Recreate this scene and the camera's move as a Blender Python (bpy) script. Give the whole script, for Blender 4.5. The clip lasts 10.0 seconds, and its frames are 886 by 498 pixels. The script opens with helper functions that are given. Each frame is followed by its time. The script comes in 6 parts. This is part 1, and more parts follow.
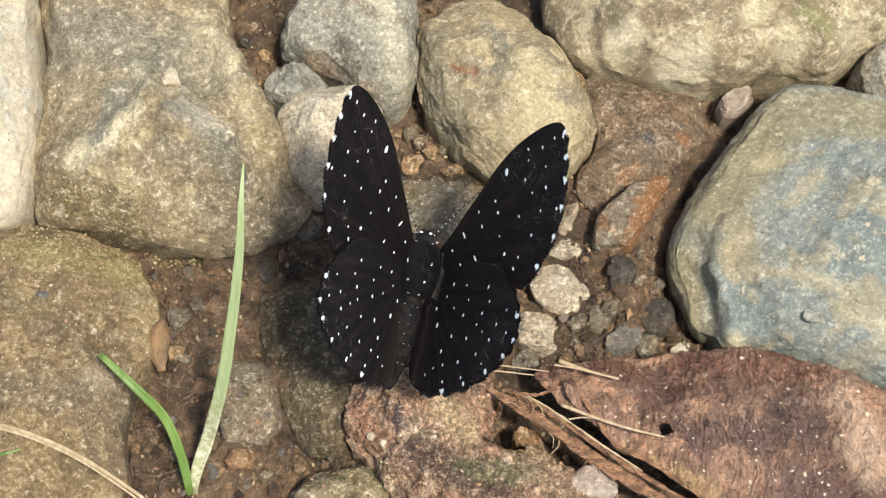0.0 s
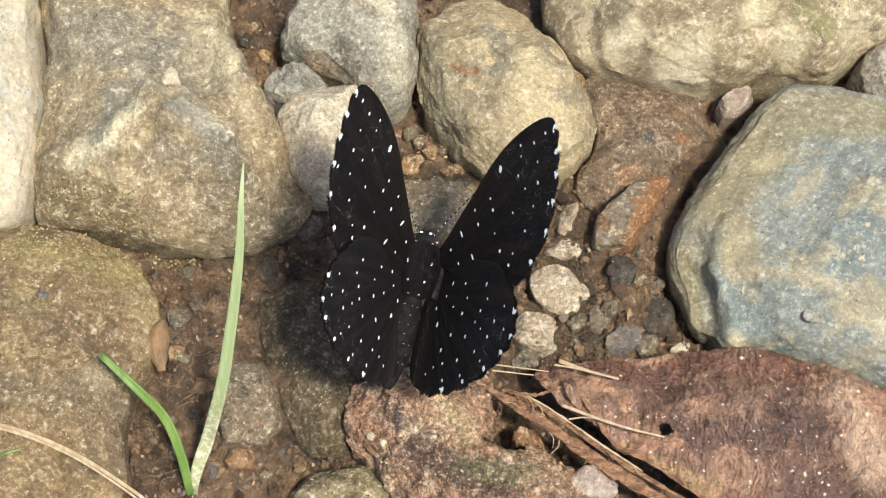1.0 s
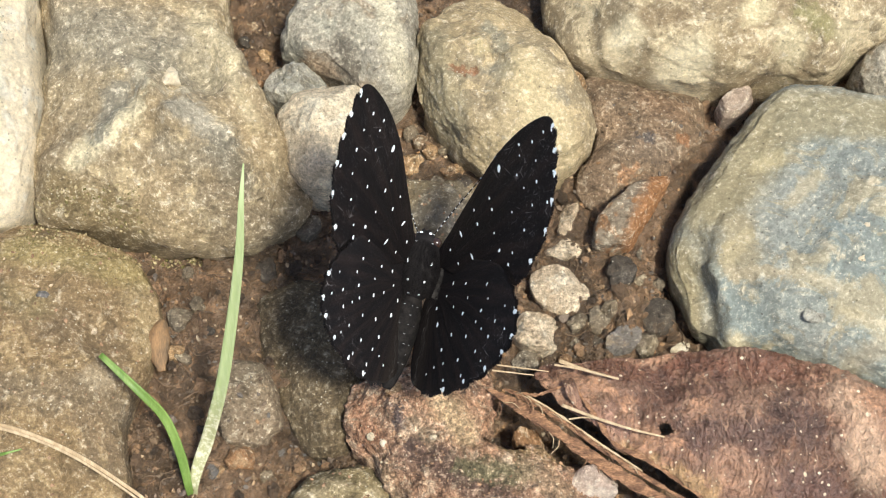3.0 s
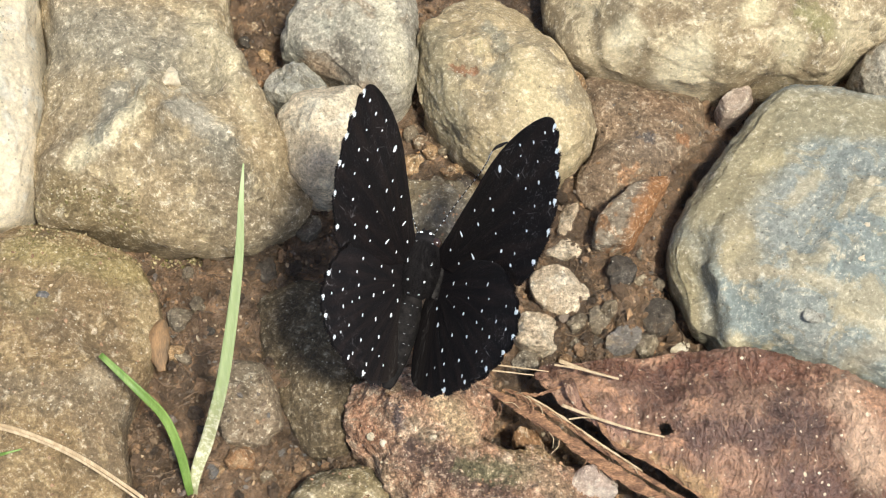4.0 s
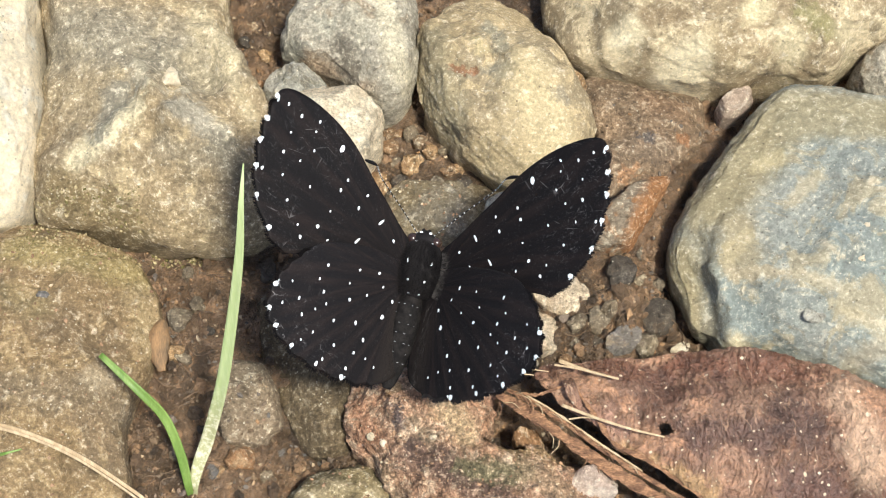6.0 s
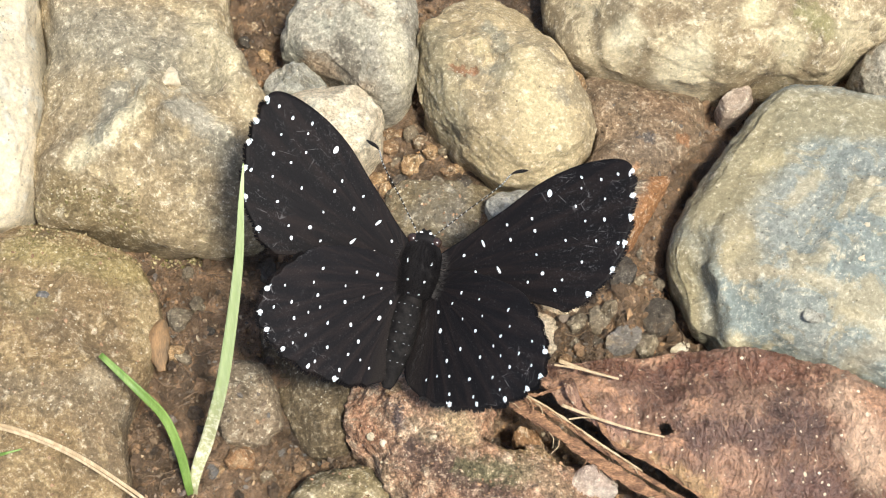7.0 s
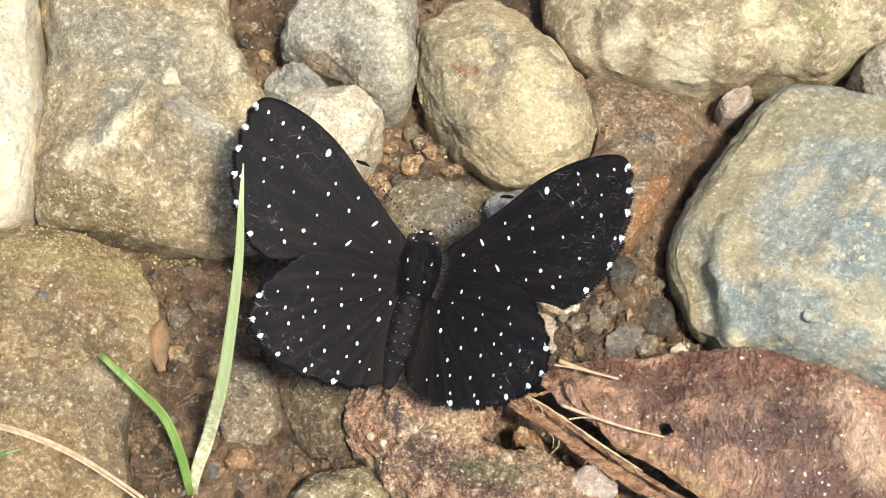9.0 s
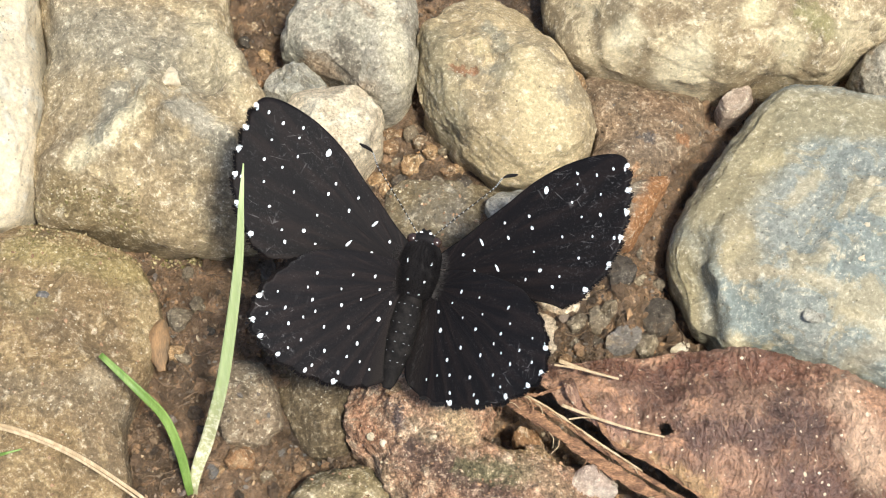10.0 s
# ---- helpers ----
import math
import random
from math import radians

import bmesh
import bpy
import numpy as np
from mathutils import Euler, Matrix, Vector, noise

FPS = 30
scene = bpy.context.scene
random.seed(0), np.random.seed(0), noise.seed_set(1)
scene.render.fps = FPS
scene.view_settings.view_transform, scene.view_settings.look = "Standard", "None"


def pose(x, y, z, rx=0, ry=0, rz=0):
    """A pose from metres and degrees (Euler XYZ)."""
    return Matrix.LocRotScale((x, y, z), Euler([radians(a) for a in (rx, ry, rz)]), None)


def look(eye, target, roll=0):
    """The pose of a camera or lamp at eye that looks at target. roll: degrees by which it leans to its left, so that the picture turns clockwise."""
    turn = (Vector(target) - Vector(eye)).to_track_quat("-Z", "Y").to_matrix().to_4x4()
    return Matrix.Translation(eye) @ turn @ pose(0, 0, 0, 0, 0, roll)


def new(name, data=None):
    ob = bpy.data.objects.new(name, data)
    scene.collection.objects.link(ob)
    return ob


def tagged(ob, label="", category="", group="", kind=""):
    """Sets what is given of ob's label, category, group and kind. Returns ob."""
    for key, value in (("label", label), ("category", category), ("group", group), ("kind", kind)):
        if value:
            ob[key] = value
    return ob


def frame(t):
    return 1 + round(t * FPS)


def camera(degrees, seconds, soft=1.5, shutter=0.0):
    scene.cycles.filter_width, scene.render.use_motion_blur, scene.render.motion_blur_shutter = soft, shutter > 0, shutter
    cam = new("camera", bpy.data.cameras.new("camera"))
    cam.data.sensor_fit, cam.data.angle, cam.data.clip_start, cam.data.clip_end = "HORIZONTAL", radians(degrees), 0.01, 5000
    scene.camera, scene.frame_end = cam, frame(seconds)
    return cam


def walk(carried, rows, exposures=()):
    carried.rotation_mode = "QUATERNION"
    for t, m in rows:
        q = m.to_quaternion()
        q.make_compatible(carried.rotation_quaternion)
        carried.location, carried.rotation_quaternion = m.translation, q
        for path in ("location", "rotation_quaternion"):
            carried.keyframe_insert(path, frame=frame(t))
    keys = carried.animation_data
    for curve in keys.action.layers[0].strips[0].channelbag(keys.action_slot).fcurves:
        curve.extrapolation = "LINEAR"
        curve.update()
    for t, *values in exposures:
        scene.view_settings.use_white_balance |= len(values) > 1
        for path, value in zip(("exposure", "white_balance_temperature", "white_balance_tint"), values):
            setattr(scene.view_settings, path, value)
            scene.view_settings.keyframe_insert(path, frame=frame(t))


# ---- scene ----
MM = 0.001
cam = camera(30, 10.0, soft=1.1)
VIEW = look((0, -0.0566, 0.1214), (0, 0, 0))
walk(cam, [(0.0, VIEW), (10.0, VIEW)],
     exposures=[(0.0, 0.29), (0.5, 0.32), (1.5, 0.37), (2.5, 0.42), (5.0, 0.46), (5.6, 0.49), (7.0, 0.6), (10.0, 0.58)])

# ---- world and sun ----
SUN_ELEVATION, SUN_AZIMUTH = radians(66), radians(138)   # azimuth clockwise from +y
world = bpy.data.worlds.new("sky")
scene.world = world
world.use_nodes = True
sky = world.node_tree.nodes.new("ShaderNodeTexSky")
sky.sky_type, sky.sun_disc = "NISHITA", False
sky.dust_density = 2.0
sky.sun_elevation, sky.sun_rotation = SUN_ELEVATION, SUN_AZIMUTH
background = world.node_tree.nodes["Background"]
background.inputs["Strength"].default_value = 0.135
world.node_tree.links.new(sky.outputs[0], background.inputs["Color"])
sun = new("sun", bpy.data.lights.new("sun", "SUN"))
sun.data.energy, sun.data.angle, sun.data.color = 4.5, radians(8), (1.0, 0.98, 0.88)
sun.matrix_world = look((math.sin(SUN_AZIMUTH) * math.cos(SUN_ELEVATION), math.cos(SUN_AZIMUTH) * math.cos(SUN_ELEVATION),
                         math.sin(SUN_ELEVATION)), (0, 0, 0))

# ---- materials ----


class Nodes:
    """A small writer of node materials whose coordinates are in millimetres."""

    def __init__(self, name, rough=0.85, spec=0.3):
        self.mat = bpy.data.materials.new(name)
        self.mat.use_nodes = True
        self.tree = self.mat.node_tree
        self.bsdf = self.tree.nodes["Principled BSDF"]
        self.bsdf.inputs["Roughness"].default_value = rough
        self.bsdf.inputs["Specular IOR Level"].default_value = spec
        self.coord = self.add("ShaderNodeTexCoord").outputs["Object"]
        self.random = self.add("ShaderNodeObjectInfo").outputs["Random"]
        self.mm = self.vec("MULTIPLY_ADD", self.coord, (1000, 1000, 1000), self.shift())

    def add(self, kind, **props):
        node = self.tree.nodes.new(kind)
        for key, value in props.items():
            setattr(node, key, value)
        return node

    def put(self, socket, value):
        if hasattr(value, "is_output"):
            self.tree.links.new(value, socket)
        elif hasattr(value, "__len__") and len(value) == 3 and socket.type == "RGBA":
            socket.default_value = (*value, 1)
        else:
            socket.default_value = value

    def shift(self):
        node = self.add("ShaderNodeCombineXYZ")
        big = self.math("MULTIPLY", self.random, 70.0)
        for k in range(3):
            self.put(node.inputs[k], big)
        return node.outputs[0]

    def vec(self, op, a, b, c=None):
        node = self.add("ShaderNodeVectorMath", operation=op)
        for socket, value in zip(node.inputs, (a, b, c)):
            if value is not None:
                self.put(socket, value)
        return node.outputs[0]

    def math(self, op, a, b=0.0):
        node = self.add("ShaderNodeMath", operation=op)
        self.put(node.inputs[0], a), self.put(node.inputs[1], b)
        return node.outputs[0]

    def noise(self, scale, detail=6.0, rough=0.6, warp=0.0, at=None):
        node = self.add("ShaderNodeTexNoise")
        self.put(node.inputs["Vector"], self.mm if at is None else at)
        node.inputs["Scale"].default_value, node.inputs["Detail"].default_value = scale, detail
        node.inputs["Roughness"].default_value, node.inputs["Distortion"].default_value = rough, warp
        return node.outputs[0]

    def add_colour(self, scale):
        """A vector of three independent noises, for warping."""
        node = self.add("ShaderNodeTexNoise")
        self.put(node.inputs["Vector"], self.mm)
        node.inputs["Scale"].default_value, node.inputs["Detail"].default_value = scale, 3.0
        return node.outputs["Color"]

    def cells(self, scale, feature="F1", output="Distance", at=None):
        node = self.add("ShaderNodeTexVoronoi", feature=feature)
        self.put(node.inputs["Vector"], self.mm if at is None else at)
        node.inputs["Scale"].default_value = scale
        return node.outputs[output]

    def span(self, value, low, high):
        node = self.add("ShaderNodeMapRange", interpolation_type="SMOOTHSTEP")
        self.put(node.inputs["Value"], value)
        node.inputs["From Min"].default_value, node.inputs["From Max"].default_value = low, high
        return node.outputs[0]

    def mix(self, factor, a, b, blend="MIX"):
        node = self.add("ShaderNodeMix", data_type="RGBA", blend_type=blend)
        self.put(node.inputs["Factor"], factor)
        self.put(node.inputs[6], a), self.put(node.inputs[7], b)
        return node.outputs[2]

    def grey(self, value, low, high):
        """A neutral factor colour from low to high, for multiplying."""
        node = self.add("ShaderNodeMapRange")
        self.put(node.inputs["Value"], value)
        node.inputs["From Min"].default_value, node.inputs["From Max"].default_value = 0.25, 0.75
        node.inputs["To Min"].default_value, node.inputs["To Max"].default_value = low, high
        return node.outputs[0]

    def bump(self, *layers):
        """Layers of (height, depth in millimetres)."""
        normal = None
        for height, depth in layers:
            node = self.add("ShaderNodeBump")
            node.inputs["Distance"].default_value, node.inputs["Strength"].default_value = depth * MM, 1.0
            self.put(node.inputs["Height"], height)
            if normal is not None:
                self.put(node.inputs["Normal"], normal)
            normal = node.outputs[0]
        self.put(self.bsdf.inputs["Normal"], normal)

    def segment(self, x0, y0, x1, y1):
        """Distance in millimetres, seen from above, to a line on the thing."""
        flat = self.vec("MULTIPLY", self.coord, (1000, 1000, 0))
        start, way = (x0, y0, 0.0), Vector((x1 - x0, y1 - y0, 0.0))
        from_start = self.vec("SUBTRACT", flat, start)
        dot = self.add("ShaderNodeVectorMath", operation="DOT_PRODUCT")
        self.put(dot.inputs[0], from_start), self.put(dot.inputs[1], tuple(way / way.length_squared))
        share = self.add("ShaderNodeClamp")
        self.put(share.inputs[0], dot.outputs["Value"])
        scaled = self.add("ShaderNodeVectorMath", operation="SCALE")
        self.put(scaled.inputs[0], tuple(way)), self.put(scaled.inputs["Scale"], share.outputs[0])
        gap = self.add("ShaderNodeVectorMath", operation="LENGTH")
        self.put(gap.inputs[0], self.vec("SUBTRACT", from_start, scaled.outputs[0]))
        return gap.outputs["Value"]

    def done(self, colour):
        self.put(self.bsdf.inputs["Base Color"], colour)
        return self.mat


def stone_material(name, first, second, patch, amount=0.5, fleck=(0.76, 0.68, 0.51), flecks=0.5, contrast=0.35, scale=1.0, stain=(0.1, 0.072, 0.045), stains=0.35, zone=None, blots=()):
    """Weathered stone: two broad tones, patches of a third, crust flecks, earth stains and grit.
    zone: (colour, (gx, gy), start, width), a tone that spreads along a direction of the stone, in millimetres.
    blots: (x0, y0, x1, y1, reach, colour, strength), stains, mineral patches and painted shade along a line on the
    stone."""
    n = Nodes(name, 0.8, 0.35)
    broad = n.noise(0.11 * scale, 5, 0.55, 0.4)
    mid = n.noise(0.36 * scale, 9, 0.7, 0.7)
    crust = n.noise(1.05, 8, 0.72, 0.4)
    fine = n.noise(3.0, 6, 0.75)
    grit = n.noise(9.5, 3, 0.7)
    colour = n.mix(n.span(broad, 0.4, 0.62), first, second)
    if zone:
        tone, (gx, gy), start, width = zone
        split = n.add("ShaderNodeSeparateXYZ")
        n.put(split.inputs[0], n.coord)
        along = n.math("ADD", n.math("MULTIPLY", split.outputs[0], gx * 1000), n.math("MULTIPLY", split.outputs[1], gy * 1000))
        along = n.math("ADD", along, n.math("MULTIPLY", n.math("SUBTRACT", mid, 0.5), width * 2.6))
        colour = n.mix(n.span(along, start, start + width), colour, tone)
    low = 0.62 - 0.22 * amount
    colour = n.mix(n.math("MULTIPLY", n.span(mid, low, low + 0.1), 0.85), colour, patch)
    stain_at = n.noise(0.23 * scale, 9, 0.74, 1.0, n.vec("ADD", n.mm, (31.0, 7.0, 3.0)))
    colour = n.mix(n.math("MULTIPLY", n.span(stain_at, 0.53, 0.66), stains * 1.8), colour, stain)
    if blots:
        wander = n.math("MULTIPLY", n.math("SUBTRACT", mid, 0.5), 4.0)
        ragged = n.math("ADD", wander, n.math("MULTIPLY", n.math("SUBTRACT", crust, 0.5), 2.2))
    for x0, y0, x1, y1, reach, tone, strength in blots:
        edge = n.math("ADD", n.segment(x0, y0, x1, y1), ragged)
        colour = n.mix(n.math("MULTIPLY", n.span(edge, reach * 1.5, reach * 0.35), strength), colour, tone)
    colour = n.mix(n.math("MULTIPLY", n.span(crust, 0.54, 0.66), flecks), colour, fleck)
    colour = n.mix(n.math("MULTIPLY", n.span(fine, 0.56, 0.64), flecks), colour, fleck)
    colour = n.mix(1.0, colour, n.grey(crust, 1 - contrast * 1.3, 1 + contrast * 1.1), "MULTIPLY")
    colour = n.mix(1.0, colour, n.grey(fine, 1 - contrast * 1.9, 1 + contrast * 1.7), "MULTIPLY")
    colour = n.mix(1.0, colour, n.grey(grit, 1 - contrast * 0.6, 1 + contrast * 0.6), "MULTIPLY")
    pits = n.math("MULTIPLY", n.span(n.cells(1.7), 0.2, 0.08), n.span(n.cells(1.7, "F1", "Color"), 0.5, 0.6))
    colour = n.mix(n.math("MULTIPLY", pits, 0.6), colour, (0.07, 0.05, 0.035))
    # tiny glints of the grit, painted as pale dots
    painted_glint = n.math("MULTIPLY", n.span(n.cells(2.3), 0.2, 0.1), n.span(n.cells(2.3, "F1", "Color"), 0.62, 0.68))
    colour = n.mix(n.math("MULTIPLY", painted_glint, 0.7), colour, n.mix(0.5, fleck, (0.82, 0.76, 0.62)))
    n.bump((mid, 0.6), (crust, 0.42), (fine, 0.22), (grit, 0.03))
    return n.done(colour)


# stains, mineral patches and other tones, in millimetres from each stone's centre
RIDGED_BLOTS = [
    (-6.8, 3.8, 3.5, 1.6, 3.7, (0.36, 0.33, 0.25), 0.55),
    (-7.0, -1.5, -2.6, -2.1, 1.7, (0.44, 0.34, 0.2), 0.7),
    (3.9, 6.0, 6.5, 0.6, 1.2, (0.66, 0.54, 0.33), 0.9),
    (6.8, 0.0, 8.8, -3.9, 0.7, (0.66, 0.54, 0.33), 0.7),
    (3.4, 2.4, 5.5, -1.0, 0.9, (0.5, 0.42, 0.27), 0.6),
    (-4.6, -8.0, -0.8, -5.3, 1.0, (0.78, 0.66, 0.42), 1),
    (-0.8, -5.3, 0.9, -2.6, 0.4, (0.7, 0.6, 0.39), 0.9),
    (0.6, -2.3, -0.3, 0.1, 0.4, (0.6, 0.52, 0.36), 0.8),
    (-1.5, -2.1, -3.0, -6.2, 0.9, (0.3, 0.275, 0.21), 0.75),
    (2.4, -2.6, 3.5, -2.1, 0.5, (0.62, 0.55, 0.4), 0.7),
    (4.1, -4.4, 6.4, -5.9, 1.4, (0.44, 0.405, 0.32), 0.75),
    (6.5, -6.7, 8.2, -9.2, 1.4, (0.2, 0.175, 0.125), 0.75),
    (2.3, -7.2, 5.0, -8.0, 1.0, (0.3, 0.25, 0.17), 0.6),
    (-6.1, -10.2, 0.2, -12.7, 1.7, (0.23, 0.165, 0.075), 0.8),
    (1.0, -10.7, 4.5, -14.2, 1.5, (0.45, 0.33, 0.18), 0.7),
    (6.9, -11.2, 11.9, -12.7, 1.8, (0.27, 0.205, 0.125), 0.8)]
MOSSY_BLOTS = [
    (-2.8, 9.5, 6.6, 8.0, 1.5, (0.4, 0.31, 0.13), 0.75),
    (7.0, 6.1, 8.5, 1.8, 1.1, (0.42, 0.31, 0.16), 0.7),
    (-1.4, -2.8, 5.9, -3.4, 1.6, (0.21, 0.168, 0.115), 0.45),
    (0.1, 3.2, 4.1, 1.8, 1.9, (0.22, 0.15, 0.08), 0.7),
    (4.6, -1.4, 5.1, -1.6, 0.8, (0.46, 0.36, 0.23), 0.7),
    (-2.3, 5.1, -0.5, 4.2, 1.4, (0.33, 0.25, 0.12), 0.6),
    (4.3, -5.0, 6.6, -7.7, 1.2, (0.27, 0.19, 0.11), 0.7)]
RED_BLOTS = [
    (2.4, 4.4, 6.0, 2.4, 1.2, (0.54, 0.29, 0.18), 0.85),
    (-1.7, 3.3, -0.2, 1.2, 1.1, (0.7, 0.5, 0.29), 0.85),
    (-7.9, 3.9, -7.2, 1.0, 1.0, (0.5, 0.25, 0.14), 0.8),
    (-5.3, 3.3, -4.3, -0.1, 0.3, (0.12, 0.09, 0.085), 0.8),
    (-3.6, -0.1, 2.3, -3.6, 1.5, (0.14, 0.085, 0.065), 0.85),
    (3.2, -0.3, 7.4, -0.7, 0.6, (0.3, 0.195, 0.09), 0.9),
    (0.2, -1.6, 4.4, -2.1, 0.9, (0.25, 0.225, 0.12), 0.8),
    (-7.3, -0.5, -5.2, -3.6, 0.9, (0.42, 0.29, 0.17), 0.7),
    (4.8, -1.8, 7.3, -3.6, 1.0, (0.36, 0.25, 0.15), 0.7),
    (-3.8, 1.7, -2.7, 0.8, 0.7, (0.33, 0.26, 0.17), 0.6)]
GREY_BLOTS = [
    (2.6, 0.2, 3.8, -5.5, 1.1, (0.68, 0.6, 0.42), 0.85),
    (0.0, -0.1, 1.0, -2.3, 1.0, (0.52, 0.47, 0.35), 0.8),
    # the stone's shaded left end, painted into its colour
    (-5.8, -2.6, -3.9, -4.2, 1.5, (0.25, 0.235, 0.18), 0.85),
    (-3.4, -4.2, 0.8, -7.2, 1.2, (0.34, 0.235, 0.145), 0.85),
    (-1.1, -2.6, 0.1, -5.5, 0.6, (0.2, 0.17, 0.125), 0.8),
    (1.6, -7.5, 3.2, -9.0, 0.9, (0.36, 0.32, 0.24), 0.7),
    (-3.0, -0.9, -2.1, -1.2, 0.9, (0.42, 0.4, 0.31), 0.7)]
TAN_BLOTS = [
    (-6.0, 3.2, -4.6, -3.7, 1.7, (0.37, 0.305, 0.18), 0.8),
    (-0.7, -0.3, -0.0, -0.8, 1.0, (0.25, 0.235, 0.18), 0.8),
    (-1.0, 3.8, 0.2, 1.6, 0.8, (0.33, 0.3, 0.21), 0.7),
    (1.8, -1.1, 3.7, -6.3, 2.2, (0.7, 0.56, 0.32), 0.8),
    (-2.1, 1.9, -1.8, 1.6, 0.6, (0.68, 0.55, 0.3), 0.8),
    (-0.6, -6.3, 3.0, -8.9, 1.6, (0.62, 0.48, 0.27), 0.6),
    (-4.2, 0.1, -2.3, -0.6, 0.2, (0.36, 0.18, 0.09), 0.9),
    (4.3, -2.7, 4.7, -3.5, 0.6, (0.3, 0.26, 0.19), 0.7)]
LONG_BLOTS = [
    (-11.7, -5.8, -10.8, -5.6, 1.1, (0.8, 0.68, 0.44), 0.95),
    (-7.5, -8.0, -5.4, -7.5, 1.3, (0.8, 0.68, 0.44), 0.95),
    (-1.1, -4.5, -0.3, -4.2, 0.8, (0.72, 0.6, 0.36), 0.9),
    (1.8, -6.1, 2.5, -6.7, 0.9, (0.74, 0.62, 0.38), 0.85),
    (-9.4, -4.5, -6.9, -5.0, 1.0, (0.3, 0.215, 0.12), 0.8),
    (-3.9, -5.8, -2.7, -8.0, 1.0, (0.36, 0.27, 0.15), 0.7),
    (-12.4, -10.1, -5.2, -11.4, 0.6, (0.23, 0.19, 0.09), 0.75),
    (-15.9, -5.6, -13.7, -8.3, 1.1, (0.4, 0.31, 0.19), 0.6),
    (3.1, -4.5, 5.3, -5.6, 0.8, (0.33, 0.3, 0.13), 0.7),
    (6.7, -5.6, 8.8, -7.2, 1.0, (0.55, 0.46, 0.28), 0.7),
    (1.3, -9.9, 5.3, -10.4, 0.9, (0.42, 0.37, 0.26), 0.6)]
BLUE_BLOTS = [
    (-3.9, 10.6, 5.6, 9.0, 1.6, (0.39, 0.33, 0.2), 0.95),
    (-10.4, 1.8, -5.4, 8.4, 2.8, (0.4, 0.33, 0.19), 0.95),
    (-13.3, -2.6, -13.0, -9.1, 2.2, (0.38, 0.31, 0.175), 0.95),
    (-8.8, -0.6, -8.6, -3.5, 1.6, (0.4, 0.33, 0.2), 0.85),
    (-4.0, 8.6, 3.4, 7.6, 1.5, (0.38, 0.325, 0.2), 0.9),
    (-6.4, 5.1, -5.2, 5.3, 0.9, (0.6, 0.5, 0.29), 0.85),
    (-9.4, -3.0, -7.8, -1.6, 0.6, (0.58, 0.47, 0.27), 0.6),
    (-4.5, 1.1, -2.3, 3.3, 0.6, (0.56, 0.48, 0.32), 0.8),
    (-9.1, -4.7, -4.4, -5.2, 0.5, (0.52, 0.43, 0.28), 0.85),
    (-4.4, -5.2, -1.1, -6.8, 0.6, (0.58, 0.5, 0.34), 0.85),
    (-1.3, -8.2, 1.5, -9.1, 0.8, (0.55, 0.46, 0.29), 0.8),
    (-9.3, -9.6, -8.7, -10.7, 0.9, (0.68, 0.58, 0.37), 0.9),
    (0.3, 1.1, 1.8, 2.3, 0.4, (0.68, 0.58, 0.4), 0.95),
    (-2.5, -3.0, -1.9, -3.5, 0.4, (0.62, 0.54, 0.38), 0.9),
    (-10.8, -7.3, -10.6, -10.5, 0.6, (0.2, 0.175, 0.12), 0.8),
    (-0.8, -1.6, -0.2, -1.6, 1.2, (0.3, 0.345, 0.325), 0.7),
    (-0.4, -11.4, 1.3, -10.9, 0.8, (0.5, 0.43, 0.3), 0.7)]
EARTH_BLOTS = [
    (-3.0, 1.9, -2.1, -0.3, 1.0, (0.4, 0.27, 0.16), 0.7),
    (1.3, 2.5, 3.6, 1.4, 1.0, (0.3, 0.185, 0.105), 0.7),
    (-0.3, -1.9, 2.5, -2.4, 1.1, (0.27, 0.195, 0.13), 0.7),
    (3.5, -0.8, 4.2, -1.1, 0.4, (0.42, 0.2, 0.09), 0.8),
    (-1.4, -4.5, -0.2, -4.0, 0.5, (0.48, 0.26, 0.13), 0.8),
    (0.7, -1.1, 1.4, -0.8, 0.4, (0.15, 0.13, 0.12), 0.8)]
STONE_TAN = stone_material("tan_stone", (0.5, 0.375, 0.205), (0.4, 0.31, 0.185), (0.65, 0.5, 0.28), 0.6, flecks=0.5, contrast=0.26, blots=TAN_BLOTS)
STONE_RIDGED = stone_material("ridged_tan_stone", (0.42, 0.31, 0.172), (0.345, 0.265, 0.16), (0.56, 0.435, 0.25), 0.5, stains=0.22, blots=RIDGED_BLOTS)
STONE_GREY = stone_material("grey_stone", (0.41, 0.365, 0.28), (0.5, 0.44, 0.33), (0.34, 0.25, 0.155), 0.35, flecks=0.3)
STONE_TOPGREY = stone_material("streaked_grey_stone", (0.41, 0.365, 0.28), (0.46, 0.41, 0.31), (0.37, 0.29, 0.19), 0.3, flecks=0.3, stains=0.2, blots=GREY_BLOTS)
STONE_LIGHTGREY = stone_material("light_grey_stone", (0.42, 0.4, 0.33), (0.54, 0.5, 0.41), (0.33, 0.3, 0.22), 0.4, flecks=0.3)
STONE_PALE = stone_material("pale_stone", (0.8, 0.68, 0.48), (0.7, 0.57, 0.38), (0.84, 0.77, 0.62), 0.5, flecks=0.3, contrast=0.18, stains=0.12)
STONE_BROWN = stone_material("brown_stone", (0.28, 0.205, 0.13), (0.235, 0.18, 0.115), (0.36, 0.265, 0.165), 0.4, flecks=0.4)
STONE_MOSSY = stone_material("moss_edged_stone", (0.32, 0.215, 0.105), (0.25, 0.172, 0.09), (0.46, 0.325, 0.165), 0.45, flecks=0.32, blots=MOSSY_BLOTS)
